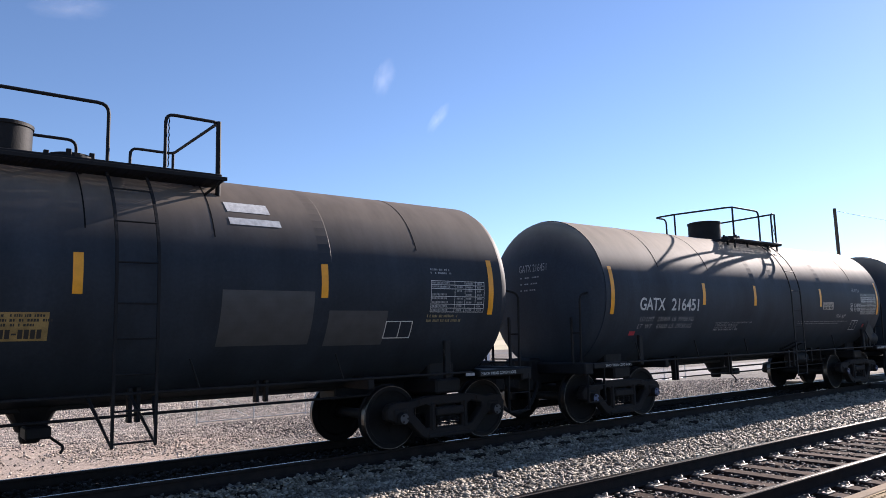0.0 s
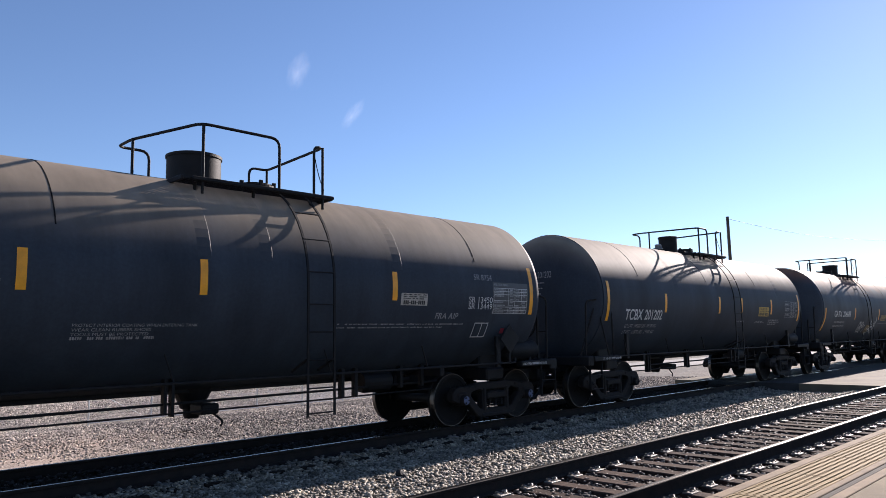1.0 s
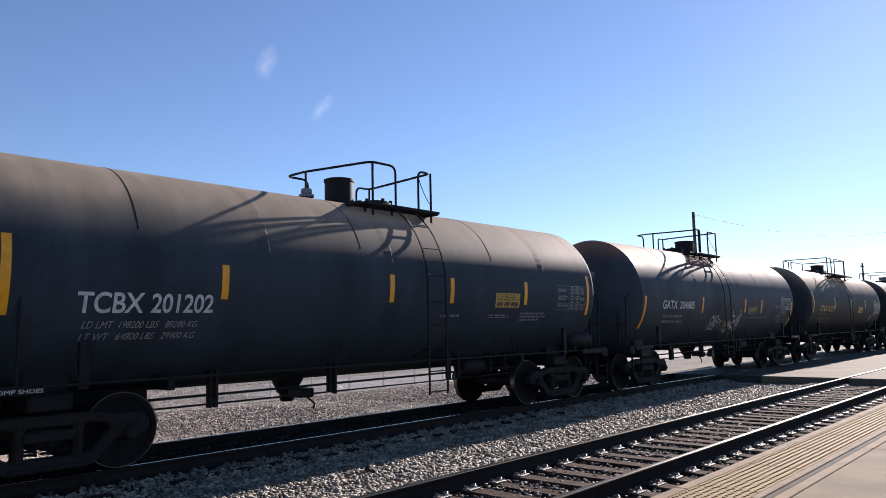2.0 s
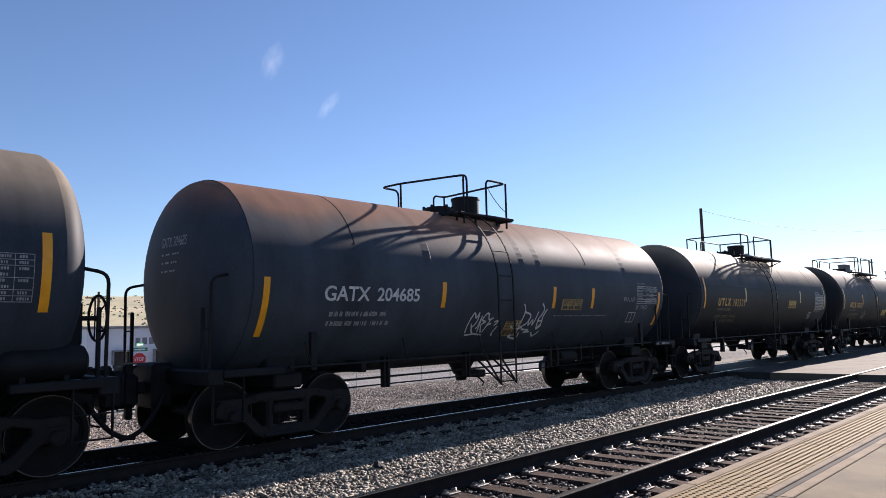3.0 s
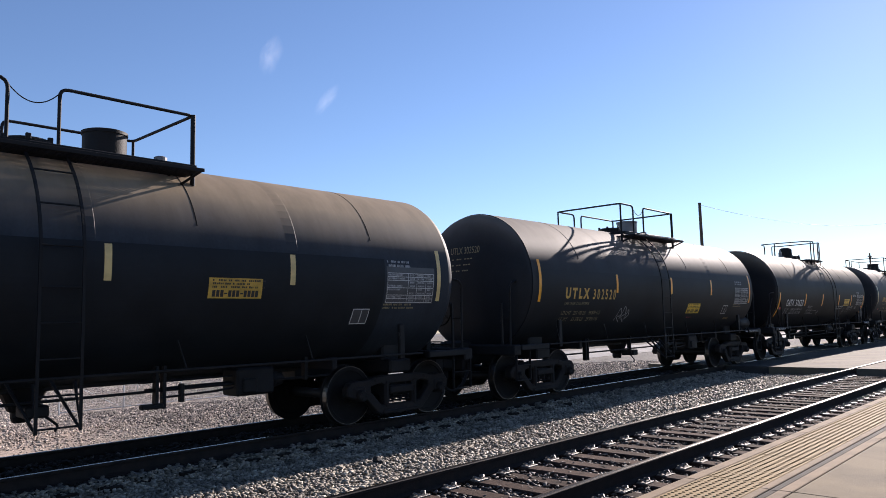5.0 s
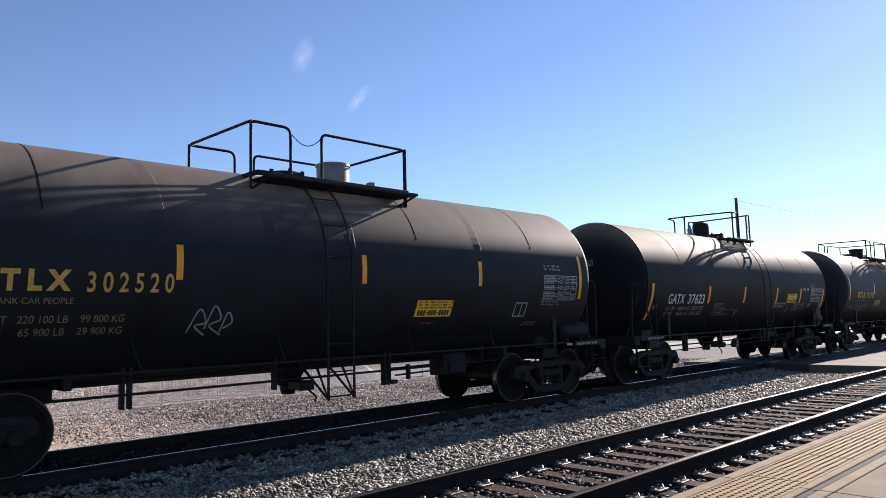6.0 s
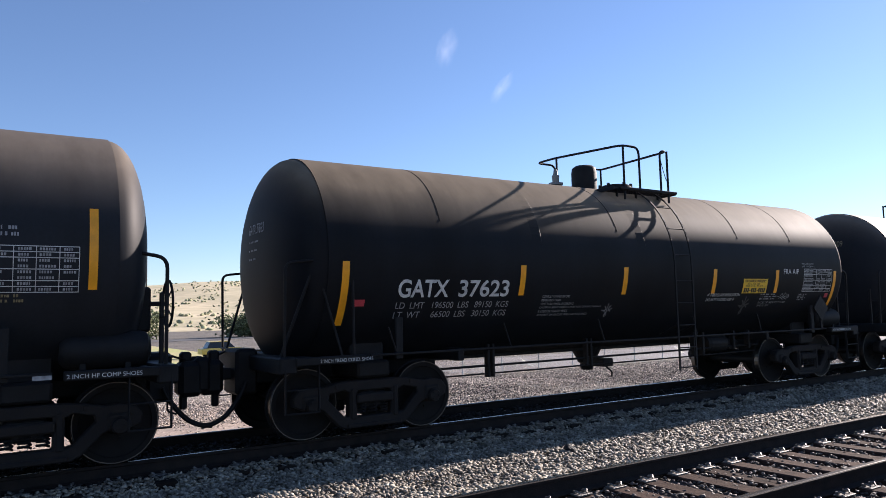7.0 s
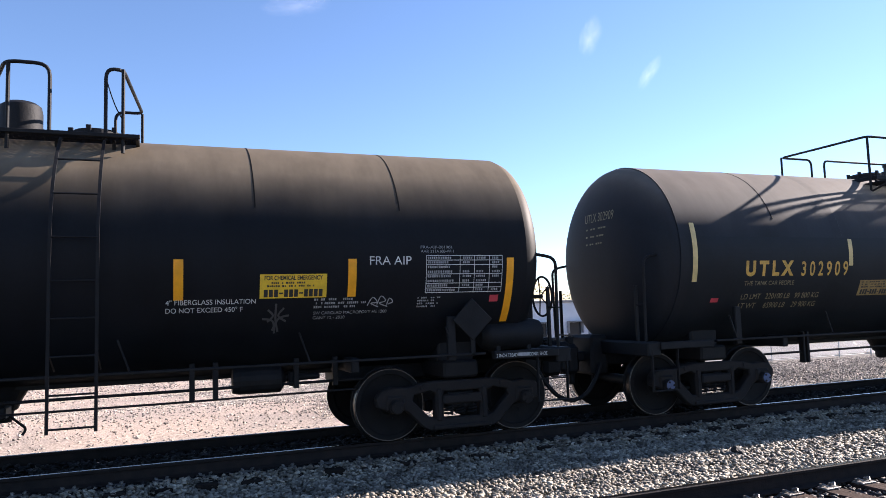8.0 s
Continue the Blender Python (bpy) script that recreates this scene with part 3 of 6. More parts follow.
def placard(x0, x1, z0, z1, parent, mat=None, seed=1, readable=False, label="yellow chemical emergency placard with black print"):
    bm = bmesh.new()
    patch(bm, x0, x1, z0, z1, 0.003)
    p = part("emergency_placard", bm, mat or M_PLACARD, parent, label)
    h = z1 - z0
    if readable:
        lettering("FOR CHEMICAL EMERGENCY", x0 + 0.05, x1 - 0.05, z1 - h * 0.25, z1 - h * 0.06, M_DARKTXT, parent, 0.0045, bold=0.03)
        bars(x0 + 0.08, x1 - 0.08, z0 + h * 0.42, z0 + h * 0.68, 2, M_DARKTXT, parent, seed, lift=0.0045)
        number_bars(x0 + 0.04, x1 - 0.04, z0 + h * 0.05, z0 + h * 0.36, parent)
    else:
        bars(x0 + 0.05, x1 + 0.05, z0 + h * 0.45, z1 - h * 0.06, 3, M_DARKTXT, parent, seed, lift=0.0045)
        number_bars(x0 + 0.05, x1 - 0.05, z0 + h * 0.08, z0 + h * 0.40, parent)
    return p


def tag(x, z, parent, w=0.17, h=0.075):
    bm = bmesh.new()
    patch(bm, x, x + w, z, z + h, 0.004)
    part("red_tag", bm, M_RED, parent, "small red tag")


# shared meshes of the running gear
def shared(name, bm, mat, smooth=False):
    me = bpy.data.meshes.new(name)
    bm.normal_update()
    bm.to_mesh(me)
    bm.free()
    if smooth:
        me.shade_smooth()
    me.materials.append(mat)
    return me


def wheel_profile(s):
    """Section of a wheel, outer face to inner face, along y; s is the side."""
    p = [(-0.10, 0.0), (-0.10, 0.075), (-0.075, 0.10), (-0.035, 0.13), (-0.030, 0.30), (-0.055, 0.375), (-0.068, 0.385), (-0.070, 0.450),
         (-0.066, 0.455), (0.030, 0.458), (0.040, 0.478), (0.056, 0.482), (0.064, 0.465), (0.064, 0.39), (0.03, 0.36), (0.02, 0.13), (0.07, 0.10), (0.07, 0.0)]
    return [(a * s, r) for a, r in p]


bm = bmesh.new()
lathe(bm, [(-0.75, 0.0), (-0.75, 0.085), (-0.45, 0.08), (0, 0.075), (0.45, 0.08), (0.75, 0.085), (0.75, 0.0)], 'y', 20)
ME_AXLE = shared("axle", bm, M_IRON, True)
ME_WHEEL, ME_TREAD = {}, {}
for s in (-1, 1):
    bm = bmesh.new()
    lathe(bm, wheel_profile(-s), 'y', 40, (0, s * RG, 0))
    for k in range(6):      # slots cast into the hub make the turning visible
        a = k * math.pi / 3
        box(bm, -0.014, 0.014, s * (RG + 0.034) - 0.012, s * (RG + 0.034) + 0.012, 0.17, 0.21, pose(0, 0, 0, 0, math.degrees(a), 0))
    ME_WHEEL[s] = shared("wheel", bm, M_WHEEL, True)
    ME_WHEEL[s].set_sharp_from_angle(angle=radians(25))
    bm = bmesh.new()
    lathe(bm, [(s * (RG - 0.028), 0.4585), (s * (RG + 0.064), 0.4565), (s * (RG + 0.071), 0.449), (s * (RG + 0.0705), 0.44)], 'y', 40)
    ME_TREAD[s] = shared("tread", bm, M_TREAD, False)

# cast side frame: an arch bar outline with a spring window and two triangular openings
def cast_plate(loops, depth, bevel):
    """A casting with openings: flat loops in the x, z plane (outline first), given thickness in y and softened edges."""
    bm = bmesh.new()
    edges = []
    for loop in loops:
        vs = [bm.verts.new((x, -depth / 2, z)) for x, z in loop]
        edges += [bm.edges.new((a, b)) for a, b in zip(vs, vs[1:] + vs[:1])]
    bmesh.ops.triangle_fill(bm, edges=edges, use_beauty=True, use_dissolve=False)
    r = bmesh.ops.extrude_face_region(bm, geom=bm.faces[:])
    bmesh.ops.translate(bm, verts=[v for v in r["geom"] if isinstance(v, bmesh.types.BMVert)], vec=(0, depth, 0))
    bmesh.ops.recalc_face_normals(bm, faces=bm.faces)
    rim = [e for e in bm.edges if e.calc_face_angle(0) > 1.2]
    bmesh.ops.bevel(bm, geom=rim, offset=bevel, segments=1, affect='EDGES')
    return bm


def mirrored(pts):
    return pts + [(-x, z) for x, z in reversed(pts)]


SIDE_OUTLINE = mirrored([(0.0, 0.735), (0.36, 0.735), (0.55, 0.715), (0.74, 0.675), (0.92, 0.69), (1.06, 0.66), (1.13, 0.57), (1.12, 0.46), (1.03, 0.42), (0.80, 0.41), (0.72, 0.37), (0.52, 0.17), (0.43, 0.125), (0.0, 0.125)][1:])
SIDE_HOLES = [[(-0.25, 0.27), (0.25, 0.27), (0.25, 0.60), (-0.25, 0.60)],
              [(0.36, 0.27), (0.44, 0.29), (0.66, 0.51), (0.64, 0.58), (0.44, 0.62), (0.36, 0.58)],
              [(-0.36, 0.27), (-0.36, 0.58), (-0.44, 0.62), (-0.64, 0.58), (-0.66, 0.51), (-0.44, 0.29)]]
bm = cast_plate([SIDE_OUTLINE] + SIDE_HOLES, 0.15, 0.016)
for s in (-1, 1):
    bevelled_box(bm, s * 0.89 - 0.13, s * 0.89 + 0.13, -0.10, 0.10, 0.40, 0.60, 0.03)
    bevelled_box(bm, s * 0.31 - 0.035, s * 0.31 + 0.035, -0.095, 0.095, 0.24, 0.64, 0.014)
    bevelled_box(bm, s * 0.55 - 0.02, s * 0.55 + 0.02, -0.088, 0.088, 0.64, 0.70, 0.008)
bevelled_box(bm, -0.40, 0.40, -0.10, 0.10, 0.13, 0.19, 0.014)
bevelled_box(bm, -0.27, 0.27, -0.11, 0.09, 0.44, 0.56, 0.02)
ME_SIDE = shared("side_frame", bm, M_FRAME)
bm = bmesh.new()
tube(bm, [(0.06 * math.cos(a * 0.9), 0.06 * math.sin(a * 0.9), 0.30 + a * 0.0055) for a in range(0, 40)], 0.014, 5)
ME_SPRING = shared("spring", bm, M_IRON)
bm = bmesh.new()
lathe(bm, [(0.0, 0.0), (0.0, 0.075), (0.02, 0.088), (0.16, 0.092), (0.18, 0.10), (0.24, 0.10), (0.24, 0.0)], 'y', 18)
for k in range(3):
    a = k * 2 * math.pi / 3
    lathe(bm, [(-0.015, 0.0), (-0.015, 0.016), (0.02, 0.016)], 'y', 6, (0.05 * math.cos(a), 0, 0.05 * math.sin(a)))
ME_BEARING = shared("bearing_cap", bm, M_FRAME, False)
M_BLUECAP = material("blue bearing cap", (0.07, 0.10, 0.20), 0.5, vary=0.3, scale=10)
M_GREYCAP = material("dusty grey bearing cap", (0.07, 0.07, 0.075), 0.6, vary=0.4, scale=10)
bm = bmesh.new()
lathe(bm, [(-0.004, 0.0), (-0.004, 0.07), (0.006, 0.076)], 'y', 18)
ME_CAP = {k: shared("cap_face", bm.copy(), m) for k, m in (("blue", M_BLUECAP), ("grey", M_GREYCAP))}
bm.free()
bm = bmesh.new()
bevelled_box(bm, -0.20, 0.20, -1.02, 1.02, 0.36, 0.60, 0.03)
bevelled_box(bm, -0.32, 0.32, -0.34, 0.34, 0.58, 0.70, 0.02)
for s in (-1, 1):
    for x in (-0.33, 0.33):
        bevelled_box(bm, x - 0.05, x + 0.05, s * 0.62 - 0.12, s * 0.62 + 0.12, 0.32, 0.46, 0.015)
tube(bm, [(-0.33, -0.7, 0.36), (-0.33, 0.7, 0.36)], 0.035, 8)
tube(bm, [(0.33, -0.7, 0.36), (0.33, 0.7, 0.36)], 0.035, 8)
ME_BOLSTER = shared("truck", bm, M_IRON)
SPINNERS = []


def truck(parent, x, spin, cap):
    """A two-axle truck: bolster, two side frames with springs and bearings, two wheelsets that turn."""
    t = obj("truck", ME_BOLSTER, parent)
    t.location = (x, 0, 0)
    for s in (-1, 1):
        f = obj("side_frame", ME_SIDE, t)
        f.location = (0, s * 1.0, 0)
        for k in (-1, 0, 1):
            sp = obj("spring", ME_SPRING, t)
            sp.location = (0.165 * k, s * 1.0, 0)
        for ax in (-0.89, 0.89):
            b = obj("bearing_cap", ME_BEARING, t)
            b.matrix_basis = pose(ax, s * 1.175, 0.46, 0, 0, 0 if s < 0 else 180)
            if s < 0 and cap:
                c = obj("cap_face", ME_CAP[cap], t)
                c.location = (ax, -1.176, 0.46)
    for ax in (-0.89, 0.89):
        w = obj("wheelset", ME_AXLE, parent)
        w.location = (x + ax, 0, 0.4585)
        for s in (-1, 1):
            # wheels and their bright treads ride on the axle
            obj("wheel", ME_WHEEL[s], w)
            obj("tread", ME_TREAD[s], w)
        if spin:
            SPINNERS.append((w, ax))
    return t


# tank barrel and heads: shared by all cars that have one paint
def tank_mesh():
    bm = bmesh.new()
    prof = []
    for i in range(15):
        a = math.pi / 2 * i / 14
        prof.append((-(HALF + HEAD_DEPTH * max(0.0, math.cos(a)) ** 0.86), TR * 0.992 * math.sin(a) ** 0.86))
    prof += [(-HALF - 0.02, TR * 0.992), (-HALF - 0.02, TR), (-HALF, TR), (-HALF + 0.12, TR)]
    prof += [(x, TR) for x in (-4, -2, 0, 2, 4)]
    prof += [(-a, r) for a, r in prof[14 + 4::-1]]
    lathe(bm, prof, 'x', 72, (0, 0, TZ))
    me = bpy.data.meshes.new("tank")
    bm.to_mesh(me)
    bm.free()
    me.shade_smooth()
    me.set_sharp_from_angle(angle=radians(35))
    return me


ME_TANK = {}


def arch(bm, prof, a0, a1, n=40):
    """Bends a strip of (along, radius) over the crown of the tank, from a0 to a1 degrees."""
    rings = [[bm.verts.new((x, -r * math.cos(a), TZ + r * math.sin(a))) for a in (radians(a0 + (a1 - a0) * k / n) for k in range(n + 1))] for x, r in prof]
    for p, q in zip(rings, rings[1:]):
        for k in range(n):
            bm.faces.new((p[k], q[k], q[k + 1], p[k + 1]))
    bm.normal_update()
    if sum(f.normal.z for f in bm.faces) < 0:
        bmesh.ops.reverse_faces(bm, faces=bm.faces)


# open joints of the jacket's sheets show as dark lines, lapped ones as a thin raised edge
bm = bmesh.new()
arch(bm, [(-0.008, TR - 0.002), (-0.0075, TR + 0.0025), (0.0075, TR + 0.0025), (0.008, TR - 0.002)], 20, 160, 28)
ME_JOINT = shared("jacket_seam", bm, M_SEAM)
ME_LAP = {}


def lap(tank, mat, x):
    if mat.name not in ME_LAP:
        bm = bmesh.new()
        arch(bm, [(-0.20, TR - 0.0005), (0.0, TR + 0.0035), (0.011, TR - 0.002)], 10, 170, 32)
        ME_LAP[mat.name] = shared("jacket_lap", bm, mat)
    obj("jacket_lap", ME_LAP[mat.name], tank).location = (x, 0, 0)


def end_gear(car, side, style, brake, rear=()):
    """Draft sill, coupler, end sill and the handrails of one end. side: -1 front, 1 rear."""
    m = pose(0, 0, 0, 0, 0, 0 if side > 0 else 180)
    bm = bmesh.new()
    bevelled_box(bm, 3.6, 6.62, -0.24, 0.24, 0.72, 1.04, 0.02, m)
    bevelled_box(bm, 4.85, 5.33, -1.08, 1.08, 0.76, 0.98, 0.03, m)
    for y in (-0.9, 0.9):
        bevelled_box(bm, 4.85, 5.35, y * 0.72 - 0.25, y * 0.72 + 0.25, 0.95, 1.28, 0.03, m)
    part("draft_sill", bm, M_IRON, car, "black stub sill and body bolster")
    bm = bmesh.new()
    bevelled_box(bm, 6.30, 6.52, -1.42, 1.42, 0.90, 1.10, 0.02, m)
    bevelled_box(bm, 5.4, 6.32, -1.45, -1.33, 0.99, 1.09, 0.012, m)
    bevelled_box(bm, 5.4, 6.32, 1.33, 1.45, 0.99, 1.09, 0.012, m)
    bevelled_box(bm, 5.9, 6.30, -1.33, 1.33, 1.03, 1.07, 0.008, m)
    part("end_sill", bm, M_IRON, car)
    bm = bmesh.new()
    bevelled_box(bm, 6.50, 6.92, -0.075, 0.075, 0.78, 0.93, 0.02, m)
    bevelled_box(bm, 6.80, 7.11, -0.19, 0.13, 0.60, 1.05, 0.06, m)
    bevelled_box(bm, 6.98, 7.19, 0.02, 0.17, 0.64, 1.10, 0.05, m)
    bevelled_box(bm, 6.84, 6.98, -0.10, 0.04, 1.00, 1.17, 0.03, m)
    bevelled_box(bm, 6.84, 6.93, -0.08, 0.02, 0.44, 0.66, 0.02, m)
    bevelled_box(bm, 6.40, 6.70, -0.28, 0.28, 0.58, 1.18, 0.04, m)
    tube(bm, [m @ Vector(p) for p in ((6.55, -0.95, 1.16), (6.62, -0.3, 1.16), (6.95, -0.06, 1.05))], 0.014, 6, 0.1)
    part("coupler", bm, M_IRON, car, "black knuckle coupler")
    bm = bmesh.new()
    tube(bm, [m @ Vector(p) for p in ((6.58, -0.33 * side, 0.76), (6.66, -0.35 * side, 0.58), (6.84, -0.38 * side, 0.36), (7.00, -0.38 * side, 0.27), (7.16, -0.38 * side, 0.25))], 0.032, 8, 0.14)
    tube(bm, [m @ Vector(p) for p in ((6.66, -0.20 * side, 0.86), (6.66, -0.20 * side, 0.45), (6.74, -0.34 * side, 0.43))], 0.012, 6, 0.05)
    part("air_hose", bm, M_IRON, car, "hanging black brake hose")
    # tall end handrails
    for s in (-1, 1):
        bm = bmesh.new()
        if style == "cross":
            tube(bm, [m @ Vector(p) for p in ((6.42, s * 1.30, 1.08), (6.42, s * 1.34, 2.24), (6.05, s * 1.36, 2.28), (5.95, s * 1.36, 2.28), (5.55, s * 1.40, 2.30), (5.55, s * 1.42, 1.05))], 0.019, 8, 0.1)
            tube(bm, [m @ Vector(p) for p in ((6.42, s * 1.15, 1.08), (6.03, s * 1.33, 2.25))], 0.019, 8)
            tube(bm, [m @ Vector(p) for p in ((5.70, s * 1.40, 1.08), (6.03, s * 1.35, 2.25))], 0.016, 8)
        else:
            tube(bm, [m @ Vector(p) for p in ((6.42, s * 1.25, 1.06), (6.42, s * 1.28, 2.28), (6.00, s * 1.20, 2.36), (5.9, s * 0.92, 2.36))], 0.021, 8, 0.12)
            bevelled_box(bm, 6.385, 6.435, s * 1.05 - 0.02, s * 1.05 + 0.02, 1.06, 1.90, 0.008, m)
            tube(bm, [m @ Vector(p) for p in ((6.41, s * 1.27, 1.62), (6.41, s * 1.05, 1.62))], 0.014, 6)
        part("end_handrail", bm, M_IRON, car, "black bent-pipe end handrail")
    # corner steps below the end sill
    for s in (-1, 1):
        bm = bmesh.new()
        for x in (6.02, 6.45):
            bevelled_box(bm, x - 0.008, x + 0.008, s * 1.40 - 0.025, s * 1.40 + 0.025, 0.42, 1.0, 0.003, m)
        bevelled_box(bm, 6.02, 6.45, s * 1.40 - 0.03, s * 1.40 + 0.03, 0.42, 0.436, 0.003, m)
        bevelled_box(bm, 6.02, 6.45, s * 1.40 - 0.03, s * 1.40 + 0.03, 0.70, 0.714, 0.003, m)
        part("sill_step", bm, M_IRON, car)
    if "reservoir" in rear:
        bm = bmesh.new()
        lathe(bm, [(5.38, 0.0), (5.38, 0.12), (5.43, 0.18), (5.50, 0.20), (6.18, 0.20), (6.25, 0.18), (6.29, 0.12), (6.29, 0.0)], 'x', 20, (0, -1.0, 1.28))
        for x in (5.6, 6.05):
            bevelled_box(bm, x - 0.03, x + 0.03, -1.14, -0.86, 1.05, 1.2, 0.008)
        part("air_reservoir", bm, M_IRON, car, "horizontal brake air reservoir", True).data.set_sharp_from_angle(angle=radians(35))
    if "holder" in rear:
        bm = bmesh.new()
        bevelled_box(bm, -0.19, 0.19, -0.012, 0.012, -0.19, 0.19, 0.01, pose(5.13, -1.40, 1.50, 0, 45, 0))
        bevelled_box(bm, 5.10, 5.16, -1.40, -1.36, 1.05, 1.40, 0.006)
        part("placard_holder", bm, M_IRON, car, "diamond-shaped empty placard holder")
    if brake:
        bm = bmesh.new()
        bevelled_box(bm, 6.18, 6.36, -0.72, -0.36, 1.45, 1.98, 0.03, m)
        bevelled_box(bm, 6.2, 6.32, -0.6, -0.48, 1.05, 1.5, 0.01, m)
        part("brake_housing", bm, M_IRON, car, "black hand brake gear box")
        bm = bmesh.new()
        ring = [(6.57, -0.60 + 0.28 * math.cos(a * math.pi / 12), 1.78 + 0.28 * math.sin(a * math.pi / 12)) for a in range(25)]
        tube(bm, [m @ Vector(p) for p in ring], 0.016, 6)
        for k in range(5):
            a = k * 2 * math.pi / 5
            tube(bm, [m @ Vector((6.54, -0.60, 1.78)), m @ Vector((6.57, -0.60 + 0.28 * math.cos(a), 1.78 + 0.28 * math.sin(a)))], 0.010, 5)
        tube(bm, [m @ Vector((6.34, -0.60, 1.78)), m @ Vector((6.57, -0.60, 1.78))], 0.03, 8)
        part("brake_wheel", bm, M_IRON, car, "spoked hand brake wheel")
        bm = bmesh.new()
        for k in range(16):
            z = 1.42 - k * 0.045
            tube(bm, [m @ Vector((6.27 + 0.012 * (k % 2), -0.30, z)), m @ Vector((6.27, -0.30 + 0.012 * (k % 2), z - 0.05))], 0.009, 5)
        part("brake_chain", bm, M_IRON, car)


def top_gear(car, g):
    """Platform, railings, manway and valves on top of the tank."""
    x0, x1, g0, g1 = g["plat"][0], g["plat"][1], g["gap"][0], g["gap"][1]
    zp, zr = 3.70, g.get("rail_z", 4.42 if g["style"] == "box" else 4.465)
    bm = bmesh.new()
    wide = g["style"] == "box"
    zg = zp - (0.09 if wide else 0.0)
    for s in (-1, 1):
        a, b = ((-1.27, -0.55) if wide else (-0.98, -0.36)) if s < 0 else ((0.55, 1.27) if wide else (0.36, 0.98))
        n = 12 if wide else 10
        for i in range(n + 1):
            y = a + (b - a) * i / n
            box(bm, x0 + 0.1, x1, y - 0.005, y + 0.005, zg - 0.028, zg)
        k = x0 + 0.1
        while k < x1:
            box(bm, k - 0.006, k + 0.006, a, b, zg - 0.020, zg - 0.004)
            k += 0.06
    part("grating", bm, M_IRON, car, "see-through steel walkway grating")
    bm = bmesh.new()
    for y in (-1.0, -0.34, 0.34, 1.0):
        bevelled_box(bm, x0 + (0.08 if wide else 0.22), x1 + 0.03, y - 0.022, y + 0.022, zp - (0.06 if wide else 0.035), zp + 0.012, 0.006)
    for x in (x0 + 0.08, x1):
        bevelled_box(bm, x - 0.02, x + 0.02, -1.0, 1.0, zp - 0.055, zp + 0.01, 0.006)
    if wide:                                        # braces that carry the outer strip of the grating
        for x in (x0 + 0.12, x1 - 0.05):
            for s in (-1, 1):
                tube(bm, [(x, s * 1.27, zg - 0.03), (x - 0.12, s * 0.98, zg - 0.17)], 0.018, 6)
        for s in (-1, 1):
            bevelled_box(bm, x0 + 0.1, x1, s * 1.275 - 0.006, s * 1.275 + 0.006, zg - 0.035, zg + 0.012, 0.003)
    for x in (x0 + 0.35, (x0 + x1) / 2, x1 - 0.25):
        for s in (-1, 1):
            bevelled_box(bm, x - 0.018, x + 0.018, s * 0.80 - 0.018, s * 0.80 + 0.018, 3.54, zp - 0.02, 0.004)
    part("platform_frame", bm, M_IRON, car)
    bm = bmesh.new()
    r = 0.021
    ya, yb = -0.96, 0.86
    far = g.get("far_rail", (2.1, 1.75))
    if g["style"] == "box":
        tube(bm, [(g0, ya, zp), (g0, ya, zr), (x0, ya, zr), (x0 - 0.05, yb, zr), (x1 - far[0], yb, zr), (x1 - far[0], yb, zp)], r, 8, 0.12)
        tube(bm, [(g1, ya, zp), (g1, ya, zr), (x1, ya, zr), (x1, yb, zr), (x1 - far[1], yb, zr), (x1 - far[1], yb, zp)], r, 8, 0.10)
        for x, y, k in ((x0, ya, r), (x0 - 0.04, yb, r), (x1, ya, 0.032), (x1, yb, r)):
            tube(bm, [(x, y, 3.44), (x, y, zr + 0.01)], k, 8)
    else:
        tube(bm, [(g0, ya, zp), (g0, ya, zr), (x0 + 0.35, ya, zr), (x0 - 0.05, 0.35, zr - 0.02), (x0 - 0.05, yb, zr - 0.02), (x0 + 0.42, yb, zr - 0.02), (x0 + 0.42, yb, zp)], r, 8, 0.14)
        tube(bm, [(g1, ya, zp - 0.06), (g1, ya, zr), (x1 - 0.15, ya, zr), (x1, yb, zr), (x1 - 0.34, yb, zr), (x1 - 0.34, yb, zp)], r, 8, 0.12)
        for x, y in ((x0 + 0.38, ya), (x0 - 0.05, 0.30), (x1, yb)):
            tube(bm, [(x, y, 3.5), (x, y, zr - 0.01)], r, 8)
        tube(bm, [(x1 - 0.15, ya - 0.01, 3.5), (x1 - 0.15, ya - 0.01, zr)], r, 8)
    part("platform_railing", bm, M_IRON, car, "black pipe safety railing")
    bm = bmesh.new()
    n = 14
    pts = []
    for k in range(n + 1):
        u = k / n
        if g.get("chain") == "down":                # unhooked and hanging along its post
            pts.append((g1 + 0.035 + 0.01 * (k % 2), ya, zr - 0.04 - 0.62 * u))
        elif g["style"] == "box":
            pts.append((g0 + (g1 - g0) * u, ya, zr - 0.06 - 0.16 * 4 * u * (1 - u)))
        else:                                       # unhooked, it hangs down to the corner post
            pts.append((g1 + (x1 - 0.15 - g1) * u, ya, zr - 0.10 - 0.48 * u - 0.06 * 4 * u * (1 - u)))
    tube(bm, pts, 0.007, 5)
    part("safety_chain", bm, M_IRON, car)
    # manway housing
    dx, dr, dt, kind = g["dome"]
    bm = bmesh.new()
    base = TZ + TR - 0.05
    if kind == "round":
        prof = [(base, dr), (dt - 0.13, dr), (dt - 0.05, dr * 0.93), (dt - 0.01, dr * 0.7), (dt, 0.0)]
    else:
        prof = [(base, dr), (dt - 0.05, dr), (dt - 0.05, dr + 0.015), (dt - 0.01, dr + 0.015), (dt, dr - 0.01), (dt, 0.0)]
    lathe(bm, prof, 'z', 32, (dx, 0, 0))
    me = part("manway_housing", bm, g.get("dome_mat", M_IRON), car, "black cylindrical valve housing", True)
